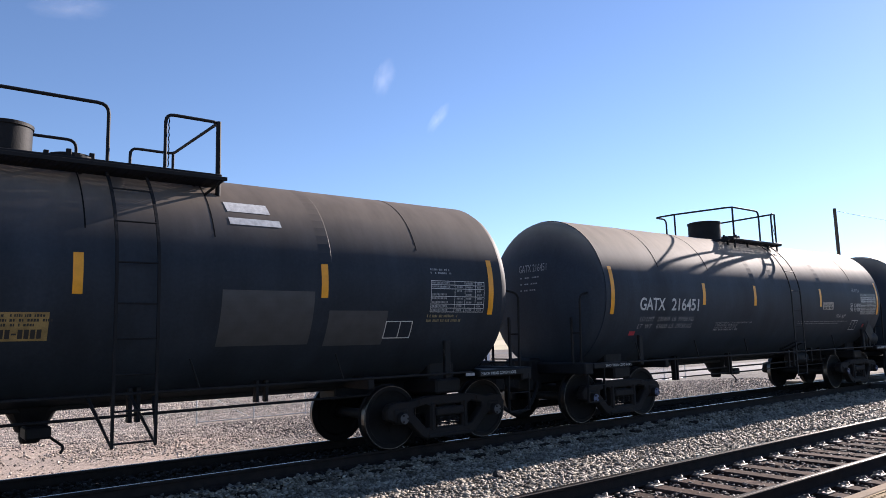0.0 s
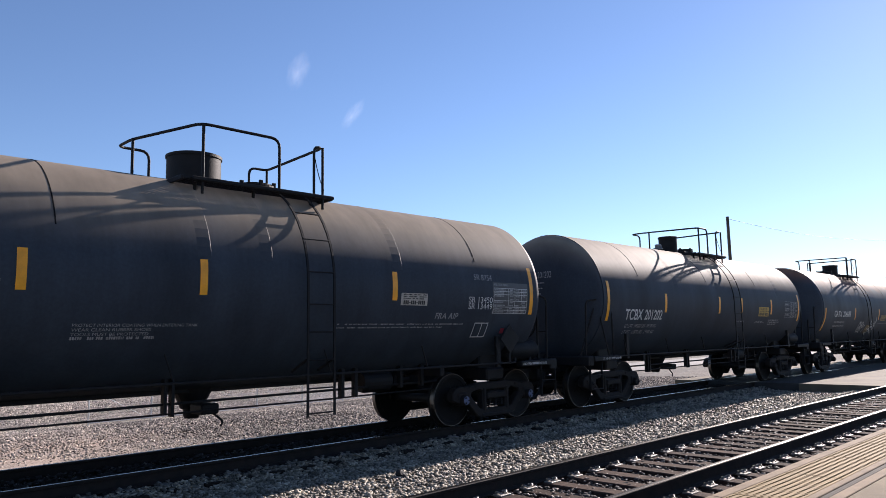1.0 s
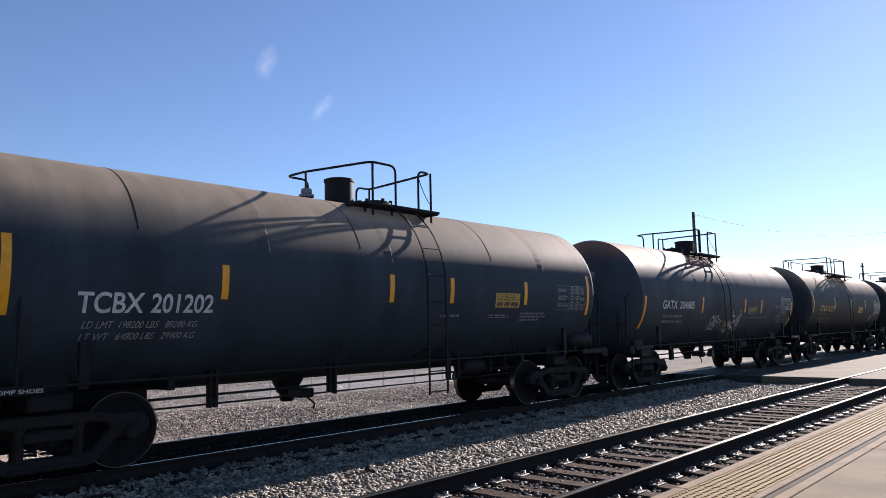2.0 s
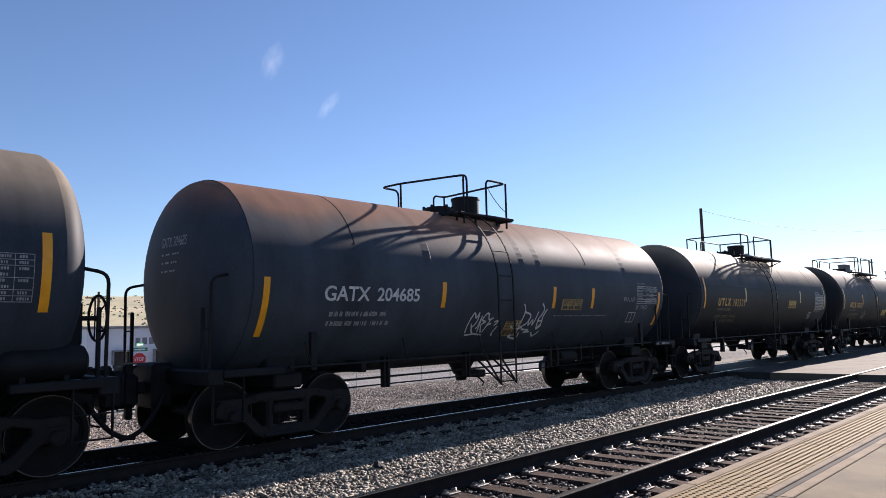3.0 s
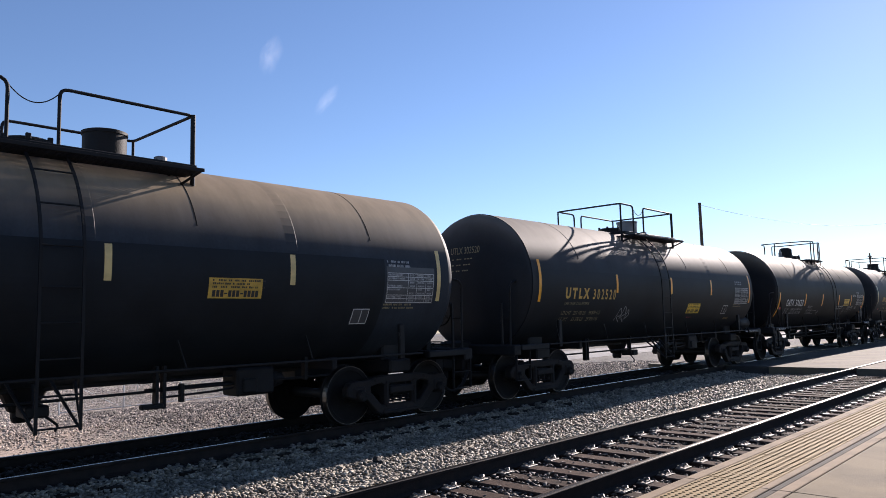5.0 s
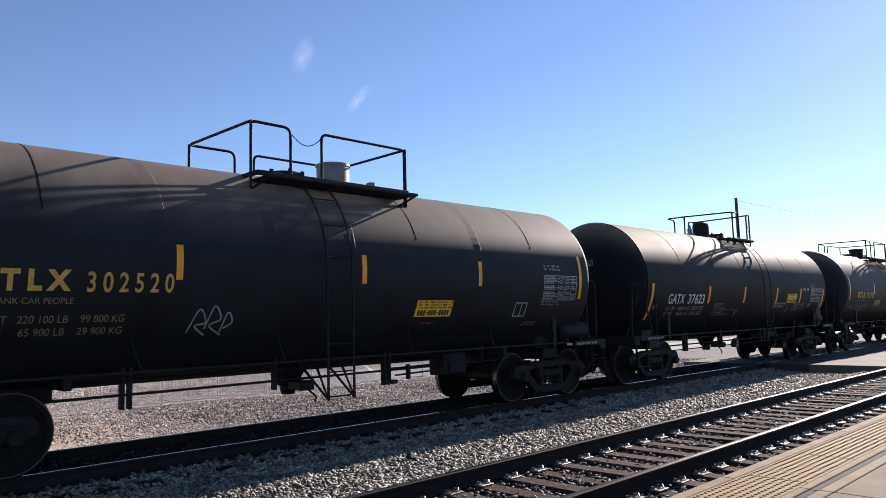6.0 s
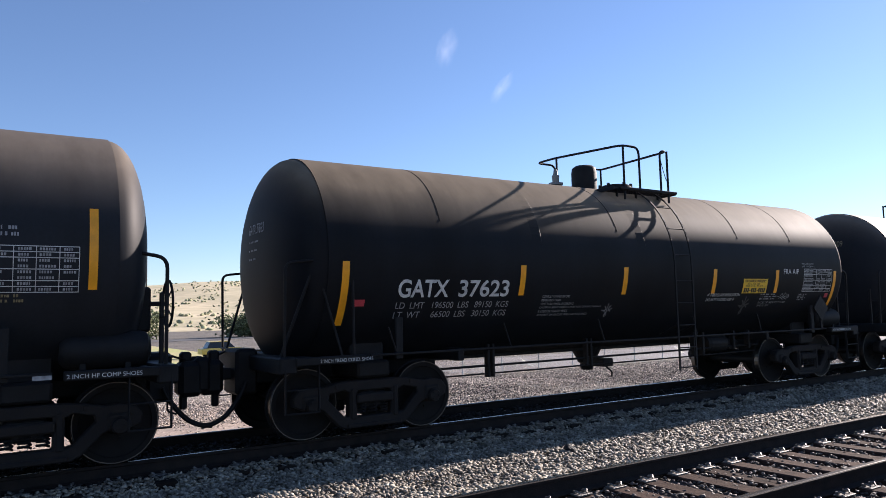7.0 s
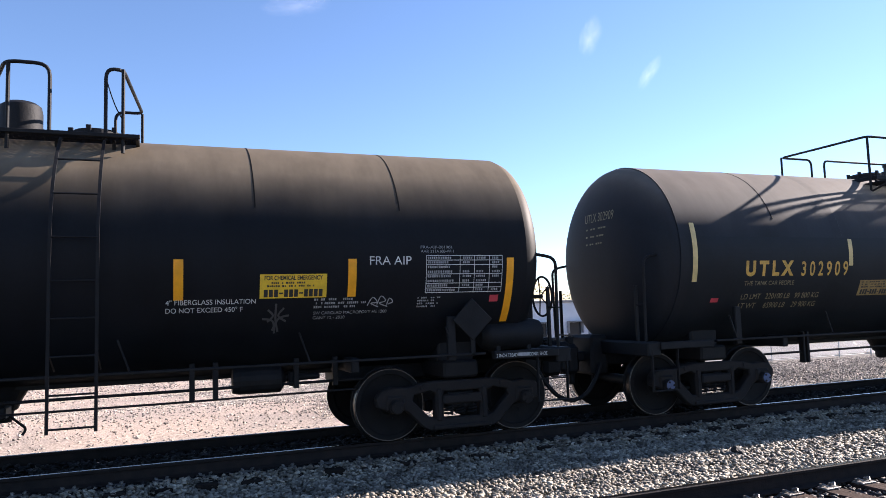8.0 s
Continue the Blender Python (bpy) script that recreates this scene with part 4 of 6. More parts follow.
    me.data.set_sharp_from_angle(angle=radians(40))
    bm = bmesh.new()
    lathe(bm, [(base, 0.30), (3.92, 0.30), (3.93, 0.26), (3.95, 0.26), (3.97, 0.0)], 'z', 24, (g["hatch"], 0, 0))
    for k in range(6):
        a = k * math.pi / 3 + 0.3
        bevelled_box(bm, -0.03, 0.03, -0.02, 0.02, 3.86, 3.98, 0.006, pose(g["hatch"] + 0.29 * math.cos(a), 0.29 * math.sin(a), 0))
    part("manway_cover", bm, M_IRON, car, "bolted manway cover")
    if g.get("valve"):
        bm = bmesh.new()
        if g.get("valve_kind") == "cap":
            lathe(bm, [(base, 0.07), (3.82, 0.07), (3.83, 0.125), (3.87, 0.13), (3.89, 0.08), (3.90, 0.08), (3.90, 0.09), (3.96, 0.09), (3.975, 0.07), (3.975, 0.0)], 'z', 20, (g["valve"], -0.12, 0))
        else:
            lathe(bm, [(base, 0.09), (3.84, 0.09), (3.85, 0.13), (3.89, 0.13), (3.90, 0.06), (4.02, 0.07), (4.04, 0.045), (4.14, 0.03), (4.15, 0.0)], 'z', 14, (g["valve"], 0, 0))
        part("safety_valve", bm, M_IRON if not g.get("valve_mat") else g["valve_mat"], car, "pressure relief valve")
    bm = bmesh.new()
    tube(bm, [(dx + 0.5, -0.25, 3.82), (dx + 0.55, 0.05, 3.92), (dx + 0.75, 0.15, 3.86)], 0.03, 8, 0.05)
    bevelled_box(bm, dx + 0.40, dx + 0.62, -0.30, -0.12, 3.78, 3.86, 0.01)
    part("loading_pipe", bm, M_IRON, car)


def ladder(car, x0, x1, style):
    """Side ladder that follows the tank from the platform to below the frame."""
    def point(x, k):
        # k from 0 (platform) to 1 (foot)
        if k < 0.42:
            a = radians(68) * (1 - k / 0.42) ** 1.0
            return Vector((x, -(TR + 0.09) * math.cos(a), TZ + (TR + 0.09) * math.sin(a)))
        z = TZ - (k - 0.42) / 0.58 * (TZ - 0.52)
        return Vector((x, -(TR + 0.09), z))
    ks = [i / 24 for i in range(25)]
    for x in (x0, x1):
        bm = bmesh.new()
        rings = []
        for a, k in enumerate(ks):
            p = point(x, k)
            d = (point(x, ks[min(a + 1, 24)]) - point(x, ks[max(a - 1, 0)])).normalized()
            n = Vector((1, 0, 0)).cross(d)
            rings.append([bm.verts.new(p + Vector((u, 0, 0)) + n * v) for u, v in ((-0.016, -0.010), (0.016, -0.010), (0.016, 0.010), (-0.016, 0.010))])
        for p, q in zip(rings, rings[1:]):
            for e in range(4):
                bm.faces.new((p[e], p[(e + 1) % 4], q[(e + 1) % 4], q[e]))
        bm.faces.new(rings[0])
        bm.faces.new(rings[-1][::-1])
        bmesh.ops.recalc_face_normals(bm, faces=bm.faces)
        part("ladder_stile", bm, M_IRON, car)
    rung = bmesh.new()
    tube(rung, [(0, 0, 0), (x1 - x0, 0, 0)], 0.011, 8)
    me = shared("rung", rung, M_IRON)
    for k in (0.06, 0.17, 0.28, 0.39, 0.52, 0.64, 0.76, 0.88, 0.985):
        r = obj("ladder_rung", me, car)
        r.location = point(x0, k)
    for x in (x0, x1):
        bm = bmesh.new()
        if style == "vee":
            tube(bm, [(x - 0.14, -1.0, 1.05), (x, -(TR + 0.09), 0.53), (x + 0.10, -1.1, 1.0)], 0.022, 6)
        else:
            tube(bm, [(x, -(TR + 0.09), 1.3), (x, -(TR - 0.3), 1.12)], 0.02, 6)
        part("ladder_brace", bm, M_IRON, car)


HANGERS = ((-2.99, 0.022, 0.60), (-2.90, 0.022, 0.60), (-0.94, 0.022, 0.66), (-0.84, 0.022, 0.62), (1.84, 0.03, 0.66), (2.10, 0.03, 0.66), (3.04, 0.03, 0.74), (3.52, 0.03, 0.74))


def brake_gear(car, x0, x1):
    """Control valve block between x0 and x1, with the pull rods and the lever that work it."""
    bm = bmesh.new()
    bevelled_box(bm, x0, x1, -0.86, -0.45, 0.62, 1.0, 0.03)
    bevelled_box(bm, x0 + 0.08, x0 + 0.30, -0.90, -0.84, 0.66, 0.86, 0.02)
    lathe(bm, [(x1, 0.0), (x1, 0.12), (x1 + 0.10, 0.13), (x1 + 0.26, 0.09), (x1 + 0.30, 0.0)], 'x', 16, (0, -0.62, 0.80))
    part("brake_valve", bm, M_IRON, car, "brake valve block slung under the tank")
    bm = bmesh.new()
    tube(bm, [(x0 - 1.20, -0.66, 0.80), (x0, -0.66, 0.81)], 0.020, 8)
    tube(bm, [(x0 - 1.05, -0.78, 0.70), (x0 - 0.30, -0.78, 0.72), (x0, -0.74, 0.74)], 0.015, 8)
    tube(bm, [(x0 - 1.30, -0.70, 0.90), (x0, -0.70, 0.90)], 0.014, 8)
    part("pull_rod", bm, M_IRON, car)
    bm = bmesh.new()
    bevelled_box(bm, x0 - 1.30, x0 - 1.02, -0.82, -0.72, 0.57, 0.63, 0.012)
    bevelled_box(bm, x0 - 0.80, x0 - 0.74, -0.82, -0.74, 0.62, 0.86, 0.012)
    part("brake_lever", bm, M_IRON, car)


def underframe(car, g):
    """Pipes, brackets, outlets and brake gear under the tank."""
    gear = g.get("gear")
    bm = bmesh.new()
    tube(bm, [(-4.1, -0.75, 0.77), (-2.0, -0.75, 0.775), (4.1, -0.75, 0.80)], 0.018, 8)
    if gear is None:
        tube(bm, [(-4.0, -0.75, 0.65), (1.6, -0.75, 0.66), (3.9, -0.75, 0.68)], 0.013, 8)
    part("train_pipe", bm, M_IRON, car, "brake pipe slung under the tank")
    for x, w, low in g.get("hangers", HANGERS):
        bm = bmesh.new()
        bevelled_box(bm, x - w, x + w, -0.80, -0.70, low, 1.1, 0.006)
        part("pipe_hanger", bm, M_IRON, car)
    if gear == "box":
        brake_gear(car, *g["gear_x"])
    bm = bmesh.new()
    x = g.get("outlet", -0.2)
    lathe(bm, [(0.50, 0.0), (0.50, 0.10), (0.56, 0.12), (0.62, 0.12), (0.64, 0.16), (0.74, 0.20), (0.92, 0.30)], 'z', 18, (x, 0, 0))
    bevelled_box(bm, x - 0.13, x + 0.13, -0.55, -0.2, 0.58, 0.72, 0.02)
    tube(bm, [(x + 0.1, -0.3, 0.62), (x + 0.3, -0.34, 0.45), (x + 0.26, -0.34, 0.38)], 0.016, 6, 0.04)
    part("bottom_outlet", bm, M_IRON, car, "bottom outlet valve")
    if gear is None:
        bm = bmesh.new()
        x = 2.6
        lathe(bm, [(x - 0.3, 0.0), (x - 0.3, 0.15), (x - 0.22, 0.17), (x + 0.26, 0.17), (x + 0.30, 0.12), (x + 0.34, 0.05), (x + 0.75, 0.035), (x + 0.75, 0.0)], 'x', 18, (0, -0.62, 0.86))
        bevelled_box(bm, x + 0.36, x + 0.48, -0.72, -0.5, 0.76, 0.94, 0.02)
        part("brake_cylinder", bm, M_IRON, car)
    bm = bmesh.new()
    for y in (-0.20, 0.20):
        bevelled_box(bm, -3.7, 3.7, y - 0.03, y + 0.03, 0.86, 0.93, 0.01)
    for s in (-1, 1):
        for x in (-3.7, 3.7):
            bevelled_box(bm, x - 0.05, x + 0.05, min(s * 0.2, s * 1.1), max(s * 0.2, s * 1.1), 0.90, 1.08, 0.012)
    part("tank_saddle", bm, M_IRON, car)
    # narrow walkway along the side of the tank, with braces
    bm = bmesh.new()
    bevelled_box(bm, -5.3, 5.3, -1.40, -1.345, 1.055, 1.085, 0.006)
    bevelled_box(bm, -5.3, 5.3, 1.345, 1.40, 1.055, 1.085, 0.006)
    for x in (-4.9, -3.0, -1.1, 1.2, 3.1, 4.9):
        for s in (-1, 1):
            tube(bm, [(x, s * 1.36, 1.08), (x - 0.12, s * 1.36, 1.42)], 0.012, 6)
            tube(bm, [(x, s * 1.36, 1.07), (x, s * 0.75, 1.02)], 0.014, 6)
    part("side_handhold", bm, M_IRON, car, "thin rail along the tank's lower side")
    for s in (-1, 1):
        bm = bmesh.new()
        x = s * 4.86
        bevelled_box(bm, x - 0.055, x + 0.055, -1.37, -1.30, 1.0, 1.55, 0.012)
        part("bolster_pad", bm, M_IRON, car)


def stripes(tank, xs, z0, z1, ez0, ez1, mat, w=0.085, front=None):
    for i, x in enumerate(xs):
        bm = bmesh.new()
        end = i in (0, len(xs) - 1)
        a, b = (ez0, ez1) if end else (z0, z1)
        patch(bm, x - w / 2, x + w / 2, a, b, 0.0035)
        part("reflector_stripe", bm, front if front and i == 0 else mat, tank, "vertical reflective safety stripe")


def tank_car(name_label, x, g):
    car = tagged(new("tank_car"), name_label, "tank car", group="cars of the freight train")
    car.location = (x, Y2, 0)
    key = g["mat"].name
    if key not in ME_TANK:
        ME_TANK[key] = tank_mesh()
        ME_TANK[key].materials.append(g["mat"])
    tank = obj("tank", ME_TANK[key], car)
    for sx in g["seams"]:
        obj("jacket_seam", ME_JOINT, tank).location = (sx, 0, 0)
    for sx in g["laps"]:
        lap(tank, g["mat"], sx)
    for side in (-1, 1):
        truck(car, side * 5.09, g.get("spin", True), g.get("cap"))
        end_gear(car, side, g.get("ends", ("cross", "plain"))[0 if side < 0 else 1], side > 0 and g.get("brake", True), g.get("rear", ()) if side > 0 else ())
    top_gear(car, g)
    ladder(car, g["ladder"][0], g["ladder"][1], g.get("foot", "plain"))
    underframe(car, g)
    stripes(tank, g["stripes"], *g["sz"], g.get("stripe_mat", M_YELLOW), g.get("stripe_w", 0.10), g.get("front_stripe"))
    g.get("marks", lambda t: None)(tank)
    return car


# what is painted and stuck on each car's side
def stencil(t, text, x0, x1, z, h, mat, skew=0.0):
    lettering(text, x0, x1, z - h / 2, z + h / 2, mat, t, skew=skew, bold=0.018 if h > 0.15 else 0.0)


def head_marks(t, text, mat, fine, y0=0.30, y1=-0.42, z=2.80):
    lettering(text, y0, y1, z, z + 0.14, mat, t, head=True)
    for k in range(3):
        lettering("- -- ---", y0 - 0.04, y1 + 0.18 + 0.05 * k, z - 0.12 - 0.12 * k, z - 0.095 - 0.12 * k, fine, t, head=True, name="fine_print")


def sill_stencil(t, side, text, mat=None):
    """Small words on the end of the side sill."""
    cu = bpy.data.curves.new("letters", 'FONT')
    cu.body = text
    tmp = bpy.data.objects.new("letters", cu)
    bm = bmesh.new()
    bm.from_mesh(tmp.to_mesh())
    tmp.to_mesh_clear()
    bpy.data.objects.remove(tmp)
    bpy.data.curves.remove(cu)
    u1 = max(v.co.x for v in bm.verts)
    x0 = -6.02 if side < 0 else 5.42
    for v in bm.verts:
        v.co = Vector((x0 + 0.72 * v.co.x / u1, -1.453, 1.015 + 0.062 * v.co.y))
    tagged(part("sill_lettering", bm, mat or M_WHITE, t.parent), kind="stuff")
    if side > 0:
        # reflective bar beside the words
        k = 5.42 + (0.30 if "   " in text else -0.30)
        bm = bmesh.new()
        box(bm, k, k + 0.17, -1.454, -1.4505, 1.018, 1.062)
        part("sill_reflector", bm, M_GREY_TXT, t.parent, "pale reflective bar")


def marks_a(t):
    for x0, x1, z0, z1 in ((1.57, 2.10, 3.215, 3.35), (1.57, 2.21, 3.04, 3.13)):
        bm = bmesh.new()
        patch(bm, x0, x1 + 0.04, z0, z1, 0.004, skew=-0.12)
        part("white_label", bm, M_WHITE, t, "white rectangular label")
    for x0, x1, z0, z1 in ((1.42, 2.64, 1.55, 2.22), (2.87, 3.79, 1.52, 1.98)):
        bm = bmesh.new()
        patch(bm, x0, x1, z0, z1, 0.0025)
        part("overpainted_patch", bm, M_PATCH, t, "grey rectangle of touch-up paint")
    data_panel(4.51, 5.53, 1.97, 2.42, t, 11)
    bars(4.51, 5.0, 2.50, 2.60, 2, M_GREY_TXT, t, 3)
    bars(4.47, 5.2, 1.80, 1.93, 2, M_UTYEL_OLD, t, 4)
    square_mark(3.78, 4.24, 1.60, 1.84, t)
    placard(-1.16, -0.38, 1.66, 1.95, t, M_PLACARD_OLD, 5)
    sill_stencil(t, 1, "2 INCH TREAD COND SHOES")


def marks_b(t):
    stencil(t, "GATX", -4.92, -4.13, 2.13, 0.24, M_WHITE)
    stencil(t, "216451", -3.92, -2.99, 2.13, 0.24, M_WHITE)
    stencil(t, "LD LMT   220400  LB  99950 KG", -4.86, -3.11, 1.85, 0.085, M_GREY_TXT, 0.2)
    stencil(t, "LT  WT    65600  LB  29750 KG", -4.88, -3.13, 1.715, 0.085, M_GREY_TXT, 0.2)
    for i, (words, w) in enumerate((("PROTECT INTERIOR COATING WHEN ENTERING TANK", 1.45), ("WEAR CLEAN RUBBER SHOES", 0.88), ("TOOLS MUST BE PROTECTED", 0.86))):
        stencil(t, words, -2.25, -2.25 + w, 1.765 - 0.05 * i, 0.034, M_GREY_TXT)
    bars(-2.25, -1.0, 1.59, 1.64, 1, M_GREY_TXT, t, 21, fill=0.7)
    bars(1.3, 4.0, 1.68, 1.78, 2, M_GREY_TXT, t, 22, fill=0.4)
    placard(2.47, 3.04, 2.06, 2.25, t, M_LABEL, 23, label="faded cream label with worn dark print")
    stencil(t, "FRA AIP", 3.26, 3.79, 1.90, 0.10, M_GREY_TXT, 0.15)
    stencil(t, "SR 8754", 4.16, 4.62, 2.57, 0.10, M_GREY_TXT)
    stencil(t, "SR 13450", 4.02, 4.63, 2.18, 0.10, M_WHITE)
    stencil(t, "SR 13449", 4.02, 4.63, 2.07, 0.10, M_WHITE)
    data_panel(4.66, 5.60, 1.96, 2.40, t, 24, backing=M_PATCH)
    stencil(t, "AAR 211A100W1", 4.66, 5.05, 2.46, 0.045, M_GREY_TXT)
    square_mark(4.26, 4.62, 1.54, 1.79, t)
    tag(-5.06, 1.55, t)
    tag(5.0, 1.60, t, 0.10, 0.09)
    head_marks(t, "GATX 216451", M_GREY_TXT, M_GREY_TXT)
    sill_stencil(t, -1, "2 INCH TREAD COND SHOES")
    sill_stencil(t, 1, "2 INCH TREAD             COND SHOES")


def marks_c(t):
    stencil(t, "TCBX", -4.98, -4.22, 1.97, 0.24, M_WHITE)
    stencil(t, "201202", -4.13, -3.32, 1.97, 0.23, M_WHITE)
    stencil(t, "LD LMT  198200 LBS   89200 KG", -4.89, -3.50, 1.72, 0.08, M_GREY_TXT, 0.2)
    stencil(t, "LT WT   64800 LBS   29400 KG", -4.89, -3.50, 1.585, 0.08, M_GREY_TXT, 0.2)
    placard(2.45, 3.20, 1.97, 2.24, t, M_PLACARD_MID, 31)
    data_panel(4.52, 5.58, 1.94, 2.44, t, 32, M_GREY_TXT)
    bars(0.98, 1.6, 1.78, 1.84, 1, M_GREY_TXT, t, 33)
    bars(2.3, 3.0, 1.76, 1.84, 2, M_GREY_TXT, t, 34)
    bars(3.3, 4.2, 1.70, 1.88, 3, M_GREY_TXT, t, 35)
    head_marks(t, "TCBX 201202", M_GREY_TXT, M_GREY_TXT)
    sill_stencil(t, -1, "2\" HF COMP SHOES")


def spray(t, x0, z0, w, h, strokes, mat, r=0.015, label="white spray-paint scrawl"):
    """Spray-painted strokes on the tank's side; each stroke is a rounded run through points in a unit box."""
    bm = bmesh.new()
    for pts in strokes:
        fine = []
        for k in range(len(pts) - 1):
            a, b, c, d = pts[max(k - 1, 0)], pts[k], pts[k + 1], pts[min(k + 2, len(pts) - 1)]
            for u in (0, 0.2, 0.4, 0.6, 0.8):
                fine.append(tuple(0.5 * (2 * b[i] + (c[i] - a[i]) * u + (2 * a[i] - 5 * b[i] + 4 * c[i] - d[i]) * u * u + (3 * b[i] - a[i] - 3 * c[i] + d[i]) * u ** 3) for i in (0, 1)))
        fine.append(pts[-1])
        fine = [(x0 + w * u, z0 + h * v) for u, v in fine]
        rows = []
        for k, (x, z) in enumerate(fine):
            (ax, az), (bx, bz) = fine[max(k - 1, 0)], fine[min(k + 1, len(fine) - 1)]
            n = math.hypot(bx - ax, bz - az) + 1e-6
            dx, dz = -(bz - az) / n * r, (bx - ax) / n * r
            rows.append([bm.verts.new(wrap(x + q * dx, arc(z + q * dz), 0.004)) for q in (1, -1)])
        for p, q in zip(rows, rows[1:]):
            bm.faces.new((p[0], p[1], q[1], q[0]))
    return tagged(part("graffiti", bm, mat, t, label), kind="stuff")


ROUND_TAG = (((0.95, 0.95), (0.72, 0.70), (0.40, 0.92), (0.10, 0.62), (0.02, 0.30), (0.12, 0.04)), ((0.95, 0.95), (0.94, 0.55), (0.60, 0.30), (0.40, 0.45), (0.70, 0.15), (0.95, 0.02)),
             ((1.35, 0.80), (1.20, 0.30), (1.05, 0.25)), ((1.32, 0.80), (1.42, 0.06)), ((2.2, 0.84), (1.85, 0.90), (1.50, 0.62), (1.95, 0.52), (1.55, 0.38), (1.90, 0.02)),
             ((2.05, 0.90), (2.30, 0.62), (2.75, 0.70)), ((2.5, 0.68), (2.25, 0.35), (2.05, 0.05)), ((2.2, 0.36), (2.7, 0.44)), ((0.2, -0.06), (1.3, -0.02), (2.15, -0.09)),
             ((3.0, 0.52), (3.5, 0.55), (3.1, 0.34)), ((3.55, 0.32), (3.3, 0.02), (3.45, -0.12)))
SPIKY_TAG = (((0.12, 1.0), (0.22, 0.78), (0.16, 0.40), (0.08, 0.20)), ((0.20, 0.76), (0.48, 0.66), (0.42, 0.42), (0.10, 0.24), (0.32, 0.30)), ((0.46, 0.56), (0.52, 0.36), (0.62, 0.52), (0.68, 0.36), (0.76, 0.76)),
             ((0.86, 1.02), (0.98, 0.82), (0.84, 0.50), (1.02, 0.50)), ((1.10, 0.84), (1.0, 0.62), (1.02, 0.40), (0.90, 0.24)), ((0.84, 0.50), (0.92, 0.24), (1.06, 0.36)), ((0.32, 0.24), (0.62, 0.20), (0.46, 0.14), (0.70, 0.16)),
             ((0.30, 0.14), (0.30, -0.04), (-0.05, 0.04), (0.14, 0.10)), ((0.78, 0.14), (0.94, 0.02), (1.10, 0.16)), ((0.06, 0.46), (-0.02, 0.30), (-0.16, 0.34)))
BURST = (((0.0, 0.5), (0.4, 0.42), (0.5, 0.0)), ((0.5, 1.0), (0.5, 0.5), (0.62, 0.05)), ((1.0, 0.6), (0.62, 0.5), (0.4, 0.1)), ((0.2, 0.8), (0.4, 0.6), (0.2, 0.4)), ((0.8, 0.85), (0.6, 0.6), (0.9, 0.4)))
LOOPS = (((0.0, 0.2), (0.2, 0.9), (0.4, 0.5), (0.15, 0.4), (0.45, 0.1)), ((0.4, 0.3), (0.55, 1.0), (0.75, 0.6), (0.5, 0.4), (0.85, 0.1)), ((0.8, 0.2), (0.9, 0.8), (1.05, 0.5), (0.85, 0.3)))


def marks_d(t):
    stencil(t, "GATX", -4.72, -3.85, 2.10, 0.22, M_WHITE)
    stencil(t, "204685", -3.70, -2.78, 2.10, 0.21, M_WHITE)
    bars(-4.6, -3.2, 1.72, 1.84, 1, M_GREY_TXT, t, 41)
    bars(-4.6, -3.2, 1.58, 1.70, 1, M_GREY_TXT, t, 42)
    spray(t, -1.40, 1.44, 0.245, 0.40, ROUND_TAG, M_WHITE, 0.015)
    spray(t, 0.02, 1.34, 0.82, 0.64, SPIKY_TAG, M_WHITE, 0.017)
    placard(-0.31, 0.20, 1.37, 1.67, t, M_PLACARD_OLD, 43)
    placard(1.41, 2.18, 1.86, 2.09, t, M_PLACARD_OLD, 44)
    bars(1.2, 3.9, 1.70, 1.76, 1, M_GREY_TXT, t, 45, fill=0.4)
    stencil(t, "FRA AIP", 3.96, 4.48, 2.11, 0.10, M_GREY_TXT)
    data_panel(4.57, 5.59, 2.02, 2.43, t, 46)
    stencil(t, "AAR 211A100W1", 4.57, 4.98, 2.49, 0.045, M_GREY_TXT)
    stencil(t, "SR 13450", 4.55, 5.12, 1.93, 0.10, M_GREY_TXT, 0.2)
    square_mark(4.28, 4.63, 1.58, 1.81, t)
    head_marks(t, "GATX 204685", M_GREY_TXT, M_GREY_TXT)
    sill_stencil(t, 1, "2 INCH             TREAD CONDSHOES")


def union_marks(t, number, seed, load, light):
    """The yellow stencils of the three cars of one fleet."""
    lettering("U T L X", -4.72, -3.79, 1.985, 2.215, M_UTYEL, t, bold=0.05)
    stencil(t, " ".join(number), -3.63, -2.66, 2.09, 0.225, M_UTYEL)
    stencil(t, "THE TANK CAR PEOPLE", -4.72, -3.75, 1.885, 0.065, M_UTYEL_OLD)
    stencil(t, load, -4.72, -3.18, 1.69, 0.08, M_UTYEL_OLD)
    stencil(t, light, -4.72, -3.18, 1.555, 0.08, M_UTYEL_OLD)
    data_panel(4.48, 5.52, 1.90, 2.36, t, seed, backing=M_PATCH if seed < 60 else None)
    bars(4.48, 5.0, 2.43, 2.56, 2, M_GREY_TXT, t, seed + 1)
    bars(4.45, 5.15, 1.78, 1.88, 2, M_UTYEL_OLD, t, seed + 2)
    head_marks(t, "UTLX " + number, M_UTYEL_OLD, M_UTYEL_OLD, 0.32, -0.45, 2.95)
    # upper edge of the fresh black lettering ground
    bm = bmesh.new()
    patch(bm, -5.74, 4.42, 1.05, 2.57, 0.0018)
    part("lettering_ground", bm, M_FRESH, t, "fresh black band of paint behind the stencils")


